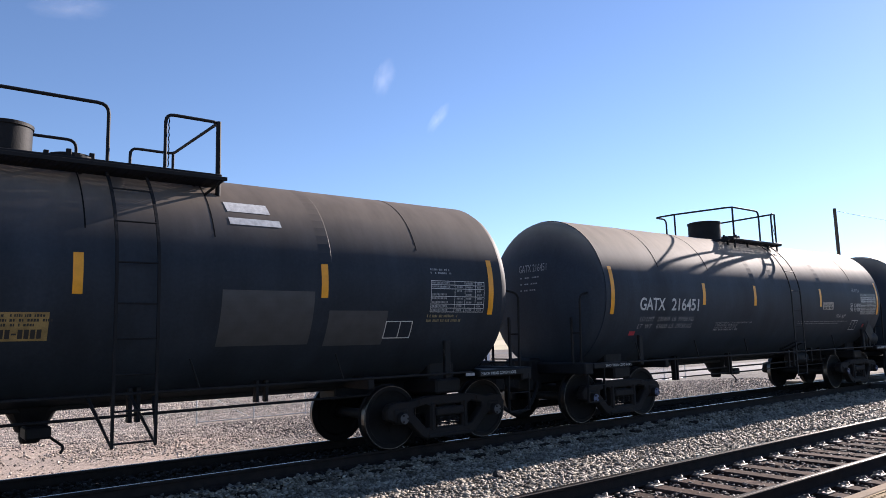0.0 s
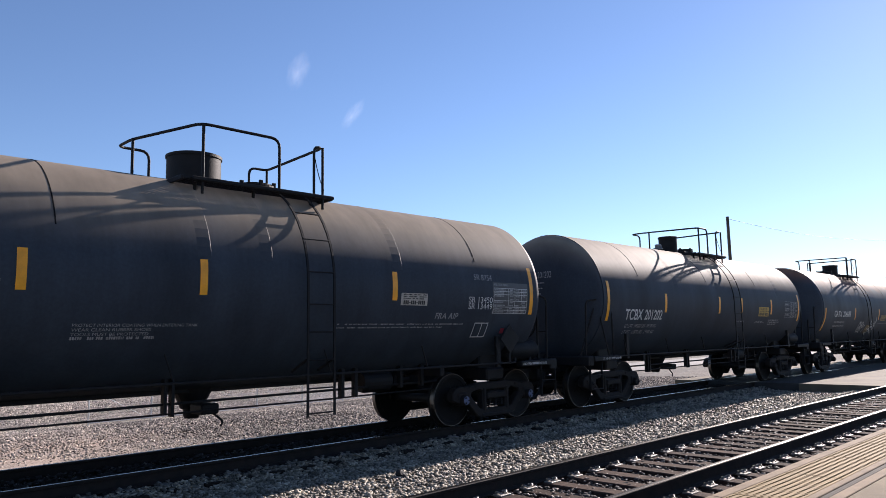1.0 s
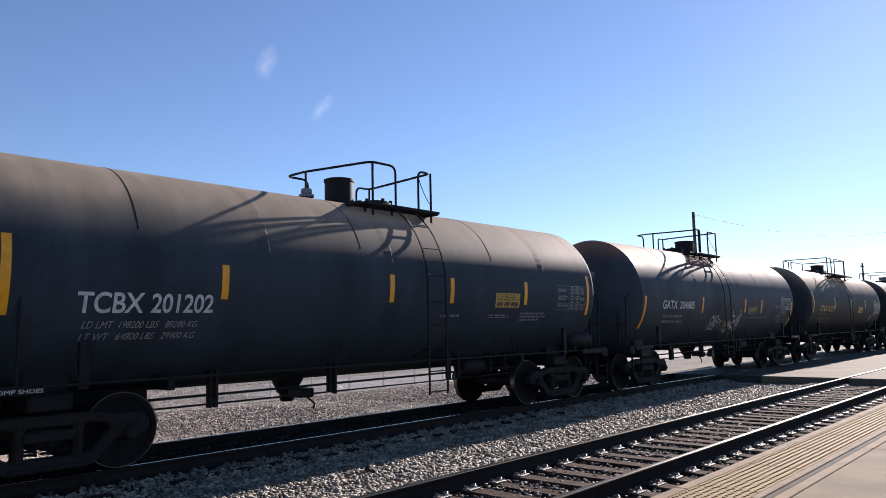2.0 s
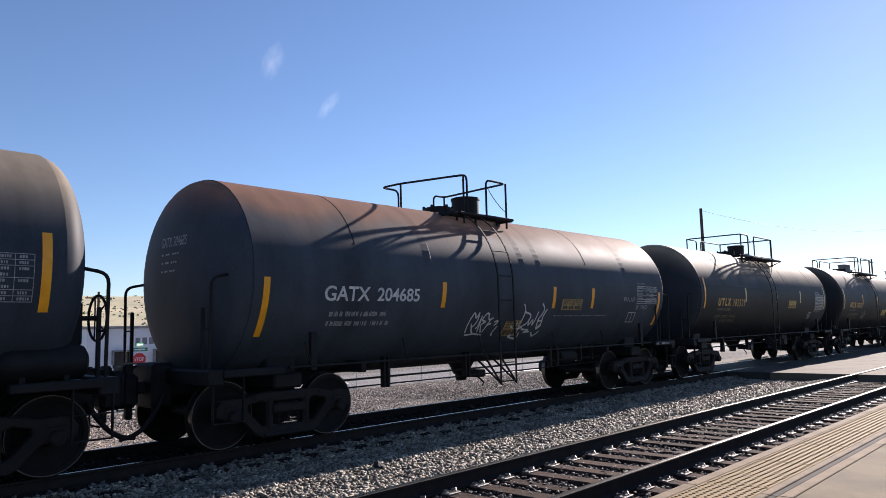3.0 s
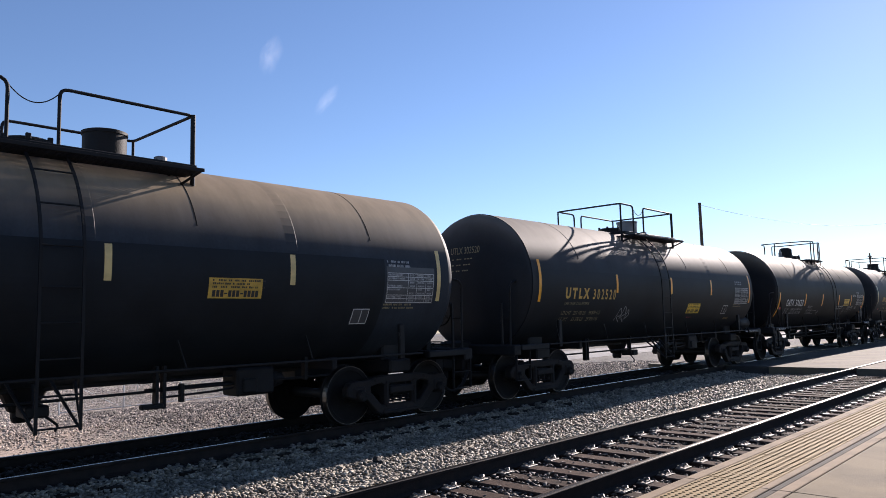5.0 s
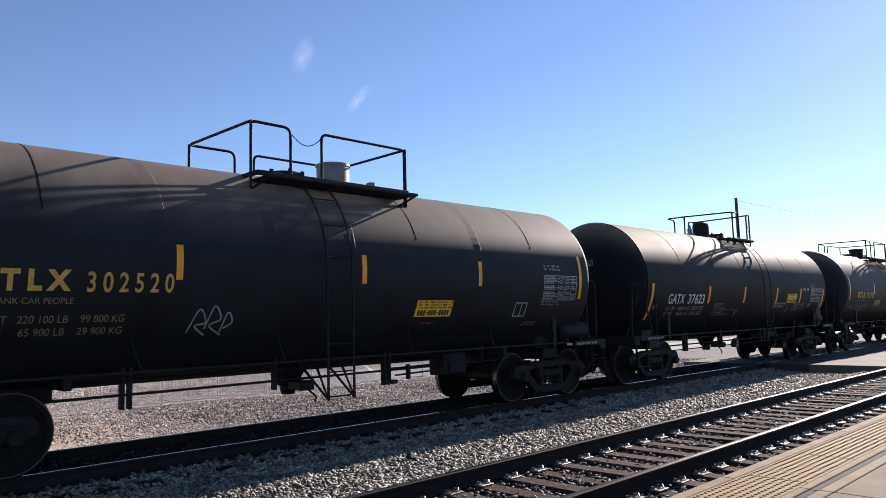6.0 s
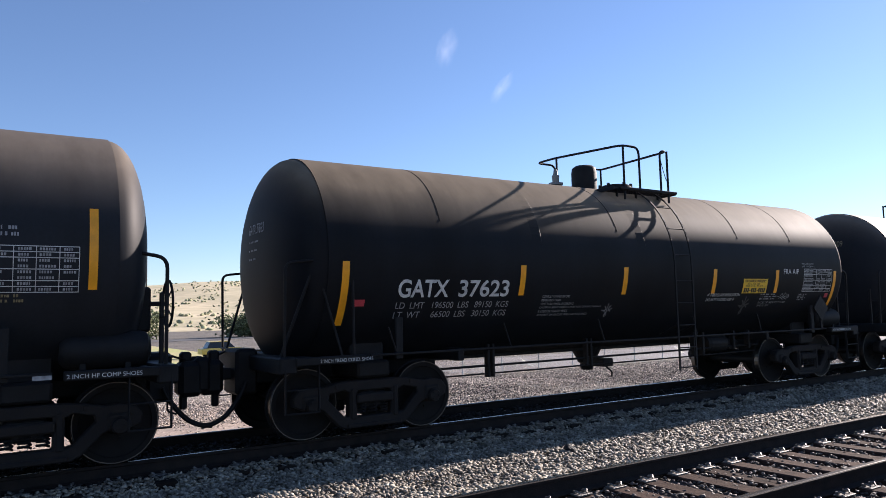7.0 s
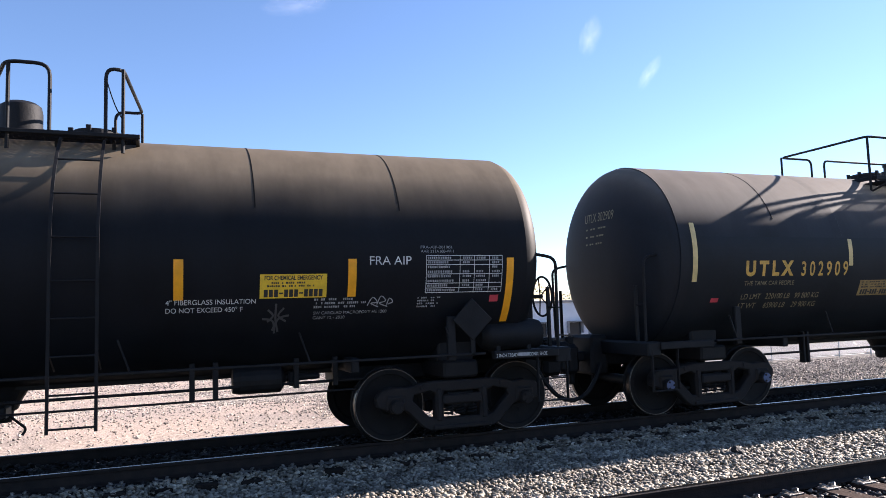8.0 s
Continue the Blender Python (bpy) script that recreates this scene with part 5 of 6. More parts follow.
def marks_e(t):
    union_marks(t, "302329", 51, "LD LMT   220 600 LB   100 050 KG", "LT WT     65 400 LB    29 650 KG")
    placard(1.44, 2.22, 1.94, 2.20, t, M_PLACARD_MID, 52)
    square_mark(3.86, 4.19, 1.57, 1.80, t, filled=M_PATCH)


def marks_f(t):
    union_marks(t, "302520", 61, "LD LMT   220 100 LB    99 800 KG", "LT WT     65 900 LB    29 900 KG")
    placard(1.30, 2.11, 1.63, 1.89, t, M_PLACARD, 62)
    bars(1.5, 1.9, 1.50, 1.54, 1, M_RED, t, 63)
    square_mark(3.73, 4.06, 1.60, 1.85, t)
    bars(4.1, 4.6, 1.42, 1.50, 2, M_PLACARD_OLD, t, 64)
    spray(t, -2.4, 1.42, 0.55, 0.40, LOOPS, M_GREY_TXT, 0.01)
    sill_stencil(t, 1, "2 INCH HF COMP SHOES")


def marks_g(t):
    stencil(t, "GATX", -4.88, -4.08, 1.925, 0.24, M_WHITE)
    stencil(t, "37623", -3.91, -3.03, 1.925, 0.24, M_WHITE)
    stencil(t, "LD  LMT   196500  LBS   89150  KGS", -4.88, -2.99, 1.70, 0.085, M_GREY_TXT)
    stencil(t, "LT  WT     66500  LBS   30150  KGS", -4.88, -2.99, 1.575, 0.085, M_GREY_TXT)
    tag(-5.52, 1.70, t, 0.17, 0.085)
    for i, s in enumerate(("CONSULT OWNER BEFORE", "REPAIRING TANK", "VENT TANK WHEN UNLOADING", "CAUTION: SHARP OBJECTS MUST NOT CONTACT LINING", "EXTERIOR HEATER PIPES", "NO INLET OR OUTLET PIPE CARS REQUIRED")):
        w = 0.028 * len(s)
        stencil(t, s, -2.36, -2.36 + w, 1.80 - 0.056 * i, 0.036, M_GREY_TXT)
    spray(t, -1.02, 1.46, 0.24, 0.22, BURST, M_GREY_TXT, 0.006)
    stencil(t, "4\" FIBERGLASS INSULATION", 1.55, 2.50, 1.795, 0.055, M_WHITE)
    stencil(t, "DO NOT EXCEED 450° F", 1.55, 2.36, 1.71, 0.055, M_WHITE)
    spray(t, 2.58, 1.42, 0.30, 0.34, BURST, M_PATCH, 0.012)
    placard(2.54, 3.30, 1.82, 2.09, t, M_PLACARD, 71, True)
    bars(3.16, 3.83, 1.68, 1.81, 3, M_GREY_TXT, t, 72)
    stencil(t, "SW CARCLAD MACROPOXY HS 1200", 3.16, 4.05, 1.64, 0.035, M_GREY_TXT)
    stencil(t, "GANT 12 - 2020", 3.16, 3.54, 1.585, 0.035, M_GREY_TXT)
    spray(t, 3.80, 1.68, 0.30, 0.14, LOOPS, M_GREY_TXT, 0.006)
    stencil(t, "FRA AIP", 3.81, 4.33, 2.24, 0.10, M_WHITE)
    stencil(t, "FRA-AIP-201901", 4.45, 4.86, 2.40, 0.035, M_GREY_TXT)
    stencil(t, "AAR 211A100-W-1", 4.45, 4.88, 2.35, 0.035, M_GREY_TXT)
    data_panel(4.52, 5.55, 1.85, 2.30, t, 73)
    bars(4.43, 4.75, 1.66, 1.80, 4, M_GREY_TXT, t, 74)
    tag(5.40, 1.72, t, 0.12, 0.085)
    head_marks(t, "GATX 37623", M_GREY_TXT, M_GREY_TXT, 0.30, -0.30, 2.74)
    sill_stencil(t, -1, "2 INCH TREAD COND. SHOES")
    sill_stencil(t, 1, "2 INCH TREAD             COND. SHOE")


def marks_h(t):
    union_marks(t, "302909", 65, "LD LMT   220100 LB   99 800 KG", "LT WT     65900 LB    29 900 KG")
    placard(-2.35, -1.6, 1.66, 1.90, t, M_PLACARD_OLD, 81)
    tag(-5.28, 1.62, t, 0.14, 0.06)


STD = dict(style="round", seams=(-4.2, -0.75, 2.5), laps=(-2.45, 4.2), ladder=(0.46, 0.90), plat=(-0.48, 1.25), gap=(0.36, 0.92), dome=(-0.07, 0.26, 4.23, "flat"), hatch=0.75)
UNI = dict(style="box", seams=(-4.08, 1.31, 4.20), laps=(-2.75, -1.24, 0.05, 2.79), ladder=(-0.54, -0.10), plat=(-1.38, 1.46), gap=(-0.74, -0.20), dome=(0.70, 0.275, 4.22, "flat"), hatch=-0.25, valve=1.42, valve_mat=M_SILVER, valve_kind="cap", rail_z=4.40, gear="box", gear_x=(2.37, 2.92), hangers=((-2.99, 0.022, 0.60), (-2.90, 0.022, 0.60), (-0.90, 0.022, 0.66), (1.10, 0.022, 0.56), (1.20, 0.022, 0.56), (3.40, 0.03, 0.76)),
           stripes=(-5.65, -2.60, 0.19, 2.70, 5.65), sz=(2.13, 2.55, 1.92, 2.77), stripe_mat=M_CREAM, ends=("plain", "plain"), foot="vee", stripe_w=0.085)
CARS = [
    ("black tank car with two white labels and grey touch-up patches", 1.77, dict(UNI, mat=M_TANK_DULL, seed=1, cap="grey", brake=False, valve=None, rail_z=4.40, far_rail=(1.30, 0.6), chain="down", stripes=(-5.67, -2.75, -0.14, 2.78, 5.67), sz=(2.14, 2.58, 1.93, 2.77), stripe_mat=M_YELLOW, stripe_w=0.1, marks=marks_a,
        plat=(-1.6, 1.53), gap=(0.22, 0.87), ladder=(0.22, 0.66), dome=(-0.70, 0.285, 4.25, "flat"), hatch=0.0, gear="none", hangers=((-2.95, 0.022, 0.66), (-0.90, 0.022, 0.70), (0.59, 0.024, 0.70), (0.68, 0.024, 0.70), (2.15, 0.022, 0.82), (2.28, 0.022, 0.82)), seams=(-4.1, -0.07, 1.35, 4.32), laps=(-2.6, 2.89), outlet=-0.3)),
    ("black tank car with white reporting marks and yellow reflector stripes", 16.10, dict(STD, mat=M_TANK, seed=2, rear=("reservoir", "holder"), stripes=(-5.72, -2.80, -0.79, 2.34, 5.73), sz=(2.13, 2.57, 1.94, 2.81), marks=marks_b, cap="blue", dome=(-0.25, 0.38, 4.24, "flat"),
        seams=(-4.2, -2.47, 4.26), laps=(-0.69, 0.19, 2.51), ladder=(0.68, 1.12), plat=(-0.97, 1.48), rail_z=4.45, gap=(0.58, 1.18), hatch=0.75, ends=("plain", "plain"))),
    ("black tank car with slanted white lettering and an old yellow placard", 30.22, dict(STD, mat=M_TANK, seed=4, rear=("reservoir",), stripes=(-5.71, -3.18, -0.22, 1.22, 3.39, 5.70), sz=(2.03, 2.47, 1.83, 2.68), marks=marks_c, valve=-0.90, valve_mat=M_SILVER, valve_kind="cap",
        seams=(-4.3, -0.81, 2.43), laps=(-2.49, -0.17, 4.07), ladder=(0.50, 0.94), plat=(-0.55, 1.38), rail_z=4.405, dome=(-0.10, 0.255, 4.26, "flat"), outlet=-1.2)),
    ("rust-topped black tank car with white graffiti on its side", 44.35, dict(STD, mat=M_TANK_RUST, seed=5, brake=False, stripes=(-5.70, -2.19, 1.11, 2.59, 5.70), sz=(1.90, 2.33, 1.50, 2.30), marks=marks_d,
        seams=(-4.1, 2.44), laps=(-2.48, 0.17, 0.72, 4.14), ladder=(-0.85, -0.40), plat=(-1.45, 0.36), gap=(-0.97, -0.40), rail_z=4.42, dome=(0.08, 0.29, 4.24, "flat"), hatch=-0.75, ends=("plain", "cross"), foot="vee")),
    ("black tank car with yellow stencilled marks and a boxy top railing", 58.50, dict(UNI, mat=M_TANK_BROWN, seed=6, rail_z=4.39, gear_x=(2.20, 2.80), front_stripe=M_YELLOW, marks=marks_e)),
    ("black tank car with yellow stencils and a bright yellow placard", 72.75, dict(UNI, mat=M_TANK_BLACK, seed=7, dome_mat=M_SILVER, stripe_mat=M_YELLOW, rear=("reservoir",), marks=marks_f)),
    ("black tank car with broad white marks and orange-yellow stripes", 86.94, dict(STD, mat=M_TANK_TAN, seed=8, rear=("reservoir", "holder"), stripes=(-5.66, -2.79, -0.63, 1.68, 3.60, 5.66), sz=(1.82, 2.26, 1.46, 2.27), marks=marks_g, plat=(-0.42, 1.25), dome=(-0.07, 0.235, 4.27, "round"), valve=-0.78, valve_mat=M_SILVER,
        seams=(-4.19, -0.72, 2.50, 4.22), laps=(-2.41, -0.12), outlet=-0.2)),
    ("black tank car with yellow stencils beside its front stripe", 101.19, dict(UNI, mat=M_TANK_BLACK, seed=9, marks=marks_h, cap="blue")),
    ("black tank car far back in the train", 115.25, dict(UNI, mat=M_TANK, seed=10, spin=False)),
    ("black tank car far back in the train", 129.40, dict(STD, mat=M_TANK_RUST, seed=11, spin=False, stripes=(-5.62, -2.77, 1.65, 5.55), sz=(2.0, 2.44, 1.8, 2.6))),
    ("black tank car far back in the train", 143.55, dict(UNI, mat=M_TANK_BROWN, seed=12, spin=False)),
    ("black tank car far back in the train", 157.70, dict(STD, mat=M_TANK, seed=13, spin=False, stripes=(-5.62, -2.77, 1.65, 5.55), sz=(2.0, 2.44, 1.8, 2.6))),
    ("black tank car far back in the train", 171.85, dict(UNI, mat=M_TANK, seed=14, spin=False)),
]
TRAIN = [(tank_car(lbl, x, g), x) for lbl, x, g in CARS]


# ---- beyond the train ----
M_HILL = material("dry hillside", (0.52, 0.44, 0.28), 0.95, tint=(0.39, 0.35, 0.21), scale=0.02, fine=0.25, fine_scale=0.15)
M_SHRUB = material("grey-green desert shrub", (0.30, 0.30, 0.18), 0.9, tint=(0.24, 0.25, 0.145), scale=0.05, island=0.4)
M_LEAF = material("dusty green foliage", (0.17, 0.185, 0.09), 0.85, tint=(0.10, 0.12, 0.055), scale=0.6, island=0.45)
M_BARK = material("grey bark", (0.13, 0.10, 0.08), 0.9, vary=0.4, scale=6, bump=0.5)
M_LAWN = material("yellow-green dry lawn", (0.34, 0.36, 0.12), 0.95, tint=(0.40, 0.34, 0.17), scale=0.15, fine=0.2, fine_scale=4)
M_ROAD = material("grey asphalt road", (0.10, 0.10, 0.10), 0.85, tint=(0.07, 0.07, 0.07), scale=0.4, fine=0.15, fine_scale=20)
M_LOT = material("grey concrete lot", (0.20, 0.188, 0.178), 0.9, tint=(0.12, 0.114, 0.11), scale=0.3, fine=0.45, fine_scale=7)
M_WALL = material("white painted wall", (0.72, 0.72, 0.74), 0.8, tint=(0.62, 0.62, 0.64), scale=0.5, fine=0.06, fine_scale=12)
M_ROOF = material("grey flat roof", (0.30, 0.29, 0.28), 0.9, vary=0.3, scale=1)
M_GLASS = material("dark window glass", (0.03, 0.035, 0.04), 0.08, vary=0.2, scale=2)
M_TRIM = material("grey metal trim", (0.22, 0.22, 0.23), 0.5, vary=0.25, scale=3)
M_WOOD = material("weathered utility pole wood", (0.10, 0.075, 0.055), 0.9, tint=(0.06, 0.045, 0.035), scale=2, bump=0.4, bump_scale=12)
M_GALV = material("galvanised steel", (0.55, 0.56, 0.57), 0.4, metal=0.7, vary=0.2, scale=5)
M_SIGNRED = material("red sign sheeting", (0.55, 0.03, 0.04), 0.4, vary=0.12, scale=6)
M_SIGNGREEN = material("green sign sheeting", (0.02, 0.24, 0.12), 0.4, vary=0.12, scale=6)
M_SIGNWHITE = material("white sign sheeting", (0.75, 0.75, 0.75), 0.4, vary=0.1, scale=6)
M_CARYEL = material("yellow car paint", (0.55, 0.42, 0.12), 0.3, vary=0.1, scale=2)
M_TYRE = material("tyre rubber", (0.02, 0.02, 0.02), 0.85, vary=0.2)
M_CLOUD = bpy.data.materials.new("thin cloud")
M_CLOUD.use_nodes = True


def ground_z(x, y):
    if y < 12.1:
        return -0.62
    k = min(1.0, max(0.0, (y - 15) / 24))
    return -0.52 - 1.7 * k * k * (3 - 2 * k)


def sheet(name, x0, x1, y0, y1, nx, ny, mat, lift, label, cat, rag=0.0):
    """A piece of ground that follows the slope, with slightly ragged borders."""
    bm = bmesh.new()
    g = []
    for i in range(nx + 1):
        row = []
        for j in range(ny + 1):
            x, y = x0 + (x1 - x0) * i / nx, y0 + (y1 - y0) * j / ny
            if j in (0, ny):
                y += rag * noise.noise((x * 0.3, y, 1.7))
            row.append(bm.verts.new((x, y, ground_z(x, y) + lift)))
        g.append(row)
    for a, b in zip(g, g[1:]):
        for k in range(ny):
            bm.faces.new((a[k], b[k], b[k + 1], a[k + 1]))
    return tagged(part(name, bm, mat, None), label, cat, kind="structure")


bm = bmesh.new()
xs = [-1500, -300, -120, -60, -30, -15, 0, 15, 30, 45, 60, 90, 140, 300, 900, 1800]
yy = [-900, -60, 1.0, 2.35, 6, 11.9, 12.3, 15, 18, 21, 24, 27, 30, 33, 36, 39, 45, 70, 120, 300, 900, 2200]
g = [[bm.verts.new((x, y, ground_z(x, y))) for y in yy] for x in xs]
for a, b in zip(g, g[1:]):
    for k in range(len(yy) - 1):
        bm.faces.new((a[k], b[k], b[k + 1], a[k + 1]))
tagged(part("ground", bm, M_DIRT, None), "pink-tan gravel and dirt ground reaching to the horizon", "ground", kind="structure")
sheet("lot", 25, 150, 36, 47, 20, 8, M_LOT, 0.03, "grey sunlit concrete lot beyond the tracks", "parking lot", 0.4)
sheet("lawn", -90, 21, 62, 124, 16, 6, M_LAWN, 0.04, "yellow-green dry lawn beyond the tracks", "lawn", 1.5)
sheet("road", -200, 260, 128, 140, 10, 2, M_ROAD, 0.04, "grey asphalt road along the far side", "road")

# loose stones on the dirt
n = 225000
px = -8 + 40 * rng.random(n)
py = 11.2 + 46 * rng.random(n) ** 1.75
pz = np.array([ballast_height(y) if y < 12.15 else ground_z(x, y) for x, y in zip(px, py)]) + 0.004
thin = rng.random(n)
keep = np.array([y < 12.2 or u < (0.14 if noise.noise((x * 0.35, y * 0.8, 4.2)) < 0.30 - 0.16 * (x - 1.5) else 0.9) for x, y, u in zip(px, py, thin)])
tagged(stones("gravel", np.stack([px, py, pz], 1)[keep], (0.009 + 0.021 * rng.random(n) ** 2 + 0.0014 * (py - 11.2))[keep], M_PEBBLE, 9), "loose tan and grey gravel scattered on dirt", "gravel", kind="stuff")

# darker railway gravel further along, on the far side of the tracks
n = 45000
px = 5 + 27 * rng.random(n)
py = 11.6 + 17 * rng.random(n) ** 1.3
pz = np.array([ballast_height(y) if y < 12.15 else ground_z(0, y) for y in py]) + 0.006
keep = np.array([u < 0.25 + 0.09 * (x - 5) and noise.noise((x * 0.25, y * 0.5, 9.1)) > -0.3 for x, u in zip(px, rng.random(n)) for y in (py[0],)])
tagged(stones("grey_gravel", np.stack([px, py, pz], 1)[keep], (0.016 + 0.022 * rng.random(n) ** 2 + 0.0015 * (py - 11.6))[keep], M_STONE_DARK, 19), "dark grey gravel spread beyond the tracks", "gravel", kind="stuff")

# hills on the skyline
EL = [(20, 0.5), (40, 0.8), (56, 0.95), (59.7, 1.15), (62, 2.4), (65, 2.85), (74, 2.8), (82, 2.45), (92, 3.0), (104, 3.1), (120, 2.4), (150, 1.2), (170, 0.6)]


def ridge(az):
    for (a, e), (b, f) in zip(EL, EL[1:]):
        if a <= az <= b:
            u = (az - a) / (b - a)
            u = u * u * (3 - 2 * u)
            return e + (f - e) * u
    return 0.5


def hill_point(az, k):
    r = 230 + 420 * k
    top = 1.57 + 650 * math.tan(radians(ridge(az) + 0.10 * noise.noise((az * 0.35, 0, 0)) + 0.05 * noise.noise((az * 1.3, 3, 0))))
    z = -2.4 + (top + 2.4) * (k ** 1.15) + 1.6 * k * (1 - k) * 4 * noise.noise((az * 0.22, k * 3, 7))
    return Vector((r * math.cos(radians(az)), r * math.sin(radians(az)), z))


bm = bmesh.new()
rows = []
for i in range(151):
    az = 20 + i
    rows.append([bm.verts.new(hill_point(az, k / 12)) for k in range(13)] + [bm.verts.new(Vector((900 * math.cos(radians(az)), 900 * math.sin(radians(az)), -5)))])
for a, b in zip(rows, rows[1:]):
    for k in range(13):
        bm.faces.new((a[k], a[k + 1], b[k + 1], b[k]))
bmesh.ops.recalc_face_normals(bm, faces=bm.faces)
tagged(part("hill", bm, M_HILL, None, smooth=True), "dry tan hillside dotted with shrubs on the skyline", "hill", kind="structure")
spots, sizes = [], []
rh = random.Random(5)
for i in range(3000):
    az, k = rh.uniform(55, 108), rh.random() ** 0.8
    if noise.noise((az * 0.5, k * 5, 2)) < -0.15:
        continue
    spots.append(tuple(hill_point(az, k) + Vector((0, 0, 0.3))))
    sizes.append(rh.uniform(0.45, 1.25))
tagged(stones("hill_shrubs", np.array(spots), np.array(sizes), M_SHRUB, 12), "scattered grey-green shrubs on the hillside", "shrubs", kind="stuff")


def leafy(name, x, y, h, w, label, seed, cat, trunk=0.25):
    """Trunk with limbs and a crown of many small leaf clumps, uneven and with gaps."""
    r = random.Random(seed)
    z = ground_z(x, y)
    th = tagged(new(name), label, cat, group="trees and bushes beyond the road")
    th.location = (x, y, z)
    bm = bmesh.new()
    tube(bm, [(0, 0, -0.2), (0.1, 0.05, h * trunk), (0.05, 0.2, h * 0.7)], 0.05 * h ** 0.6 + 0.03, 7)
    limbs = []
    for k in range(7):
        a = k * 2.4 + r.random()
        e = Vector((w * 0.36 * math.cos(a), w * 0.36 * math.sin(a), h * r.uniform(0.45, 0.85)))
        limbs.append(e)
        tube(bm, [(0.08, 0.08, h * trunk * 0.9), tuple(e * 0.6), tuple(e)], 0.035, 5, 0.3)
    part("trunk", bm, M_BARK, th)
    pts, sz = [], []
    for i in range(2600):
        c = limbs[i % 7] if r.random() < 0.55 else Vector((0, 0, h * r.uniform(0.2, 0.65)))
        if trunk < 0.2 and r.random() < 0.4:            # bushes are leafy down to the ground
            c = Vector((c.x, c.y, h * r.uniform(0.08, 0.4)))
        p = c + Vector((r.gauss(0, w * 0.14), r.gauss(0, w * 0.14), r.gauss(0, h * 0.13)))
        if p.z < 0.15 * h * trunk * 2 or p.z > h:
            continue
        pts.append(tuple(p))
        sz.append(r.uniform(0.10, 0.30))
    crown = stones("crown", np.array(pts), np.array(sz), M_LEAF, seed, th, 0.8)
    tagged(crown, kind="stuff")


for i, (az, d, h, w) in enumerate(((80.3, 150, 5.6, 9), (81.8, 152, 5.0, 8), (83.0, 148, 5.2, 8), (85.0, 150, 5.4, 9), (87.0, 151, 8.2, 10), (88.2, 149, 9.5, 7), (89.6, 147, 6.6, 9), (91.0, 150, 6.8, 10),
                                  (92.6, 149, 6.4, 9), (94.2, 151, 6.0, 9), (72.6, 150, 5.5, 9), (71.2, 148, 5.0, 8))):
    leafy("tree" if h > 8 else "bush", d * math.cos(radians(az)), d * math.sin(radians(az)), h, w,
          "tall dark green tree standing behind the road" if h > 8 else "round dusty green bush beside the road", 40 + i, "tree" if h > 8 else "bush", 0.3 if h > 8 else 0.08)


def white_building():
    """Long low white building with boxy window hoods, a flat roof and a vent stack."""
    b = tagged(new("white_building"), "long low white building with grey window boxes and a flat roof", "building")
    b.location = (20.5, 54, -2.25)
    b.rotation_euler = (0, 0, radians(-4))
    L, D, H = 26.0, 9.0, 4.3
    bm = bmesh.new()
    box(bm, 0, L, 0, 0.25, 0, H)
    box(bm, 0, L, D - 0.25, D, 0, H)
    box(bm, 0, 0.25, 0.25, D - 0.25, 0, H)
    box(bm, L - 0.25, L, 0.25, D - 0.25, 0, H)
    bmesh.ops.recalc_face_normals(bm, faces=bm.faces)
    part("wall", bm, M_WALL, b)
    bm = bmesh.new()
    bevelled_box(bm, -0.15, L + 0.15, -0.15, D + 0.15, H + 0.002, H + 0.2, 0.03)
    roof = part("roof", bm, M_ROOF, b)
    bm = bmesh.new()
    lathe(bm, [(H + 0.19, 0.38), (H + 1.0, 0.38), (H + 1.0, 0.5), (H + 1.12, 0.5), (H + 1.2, 0.0)], 'z', 16, (8.3, 2.5, 0))
    part("vent_stack", bm, M_TRIM, roof, "dark roof vent stack")
    for x in (2.4, 5.4, 8.6, 11.8, 15.0, 18.2, 21.4, 24.0):
        bm = bmesh.new()
        bevelled_box(bm, x - 0.6, x + 0.6, -0.02, 0.05, 1.4, 2.6, 0.01)
        win = part("window", bm, M_GLASS, b)
        bm = bmesh.new()
        bevelled_box(bm, x - 0.7, x + 0.7, -0.45, -0.025, 2.62, 2.72, 0.01)
        bevelled_box(bm, x - 0.7, x - 0.62, -0.4, -0.025, 1.7, 2.62, 0.01)
        bevelled_box(bm, x + 0.62, x + 0.7, -0.4, -0.025, 1.7, 2.62, 0.01)
        part("window_hood", bm, M_TRIM, win)
    bm = bmesh.new()
    bevelled_box(bm, 13.1, 14.1, -0.03, 0.05, 0.0, 2.1, 0.01)
    part("door", bm, M_TRIM, b)
    # the painted words are out of focus: plain dark bars
    bm = bmesh.new()
    for k in range(6):
        box(bm, 3.4 + 0.5 * k, 3.75 + 0.5 * k, -0.012, -0.004, 3.1, 3.6)
    part("sign_lettering", bm, M_TRIM, b)


white_building()


def low_shed():
    """Smaller pale shed past the end of the white building."""
    b = tagged(new("pale_shed"), "small pale shed with a low gable roof", "shed")
    b.location = (36, 58, -2.25)
    bm = bmesh.new()
    box(bm, 0, 9, 0, 6, 0, 3.0)
    bmesh.ops.recalc_face_normals(bm, faces=bm.faces)
    part("wall", bm, M_WALL, b)
    bm = bmesh.new()
    extrude_profile(bm, [(-0.3, 2.95), (3.0, 3.9), (6.3, 2.95), (6.3, 3.1), (3.0, 4.05), (-0.3, 3.1)], -0.3, 9.3)
    part("roof", bm, M_ROOF, b)
    bm = bmesh.new()
    bevelled_box(bm, 3.0, 5.6, -0.03, 0.04, 0, 2.4, 0.01)
    part("door", bm, M_TRIM, b)


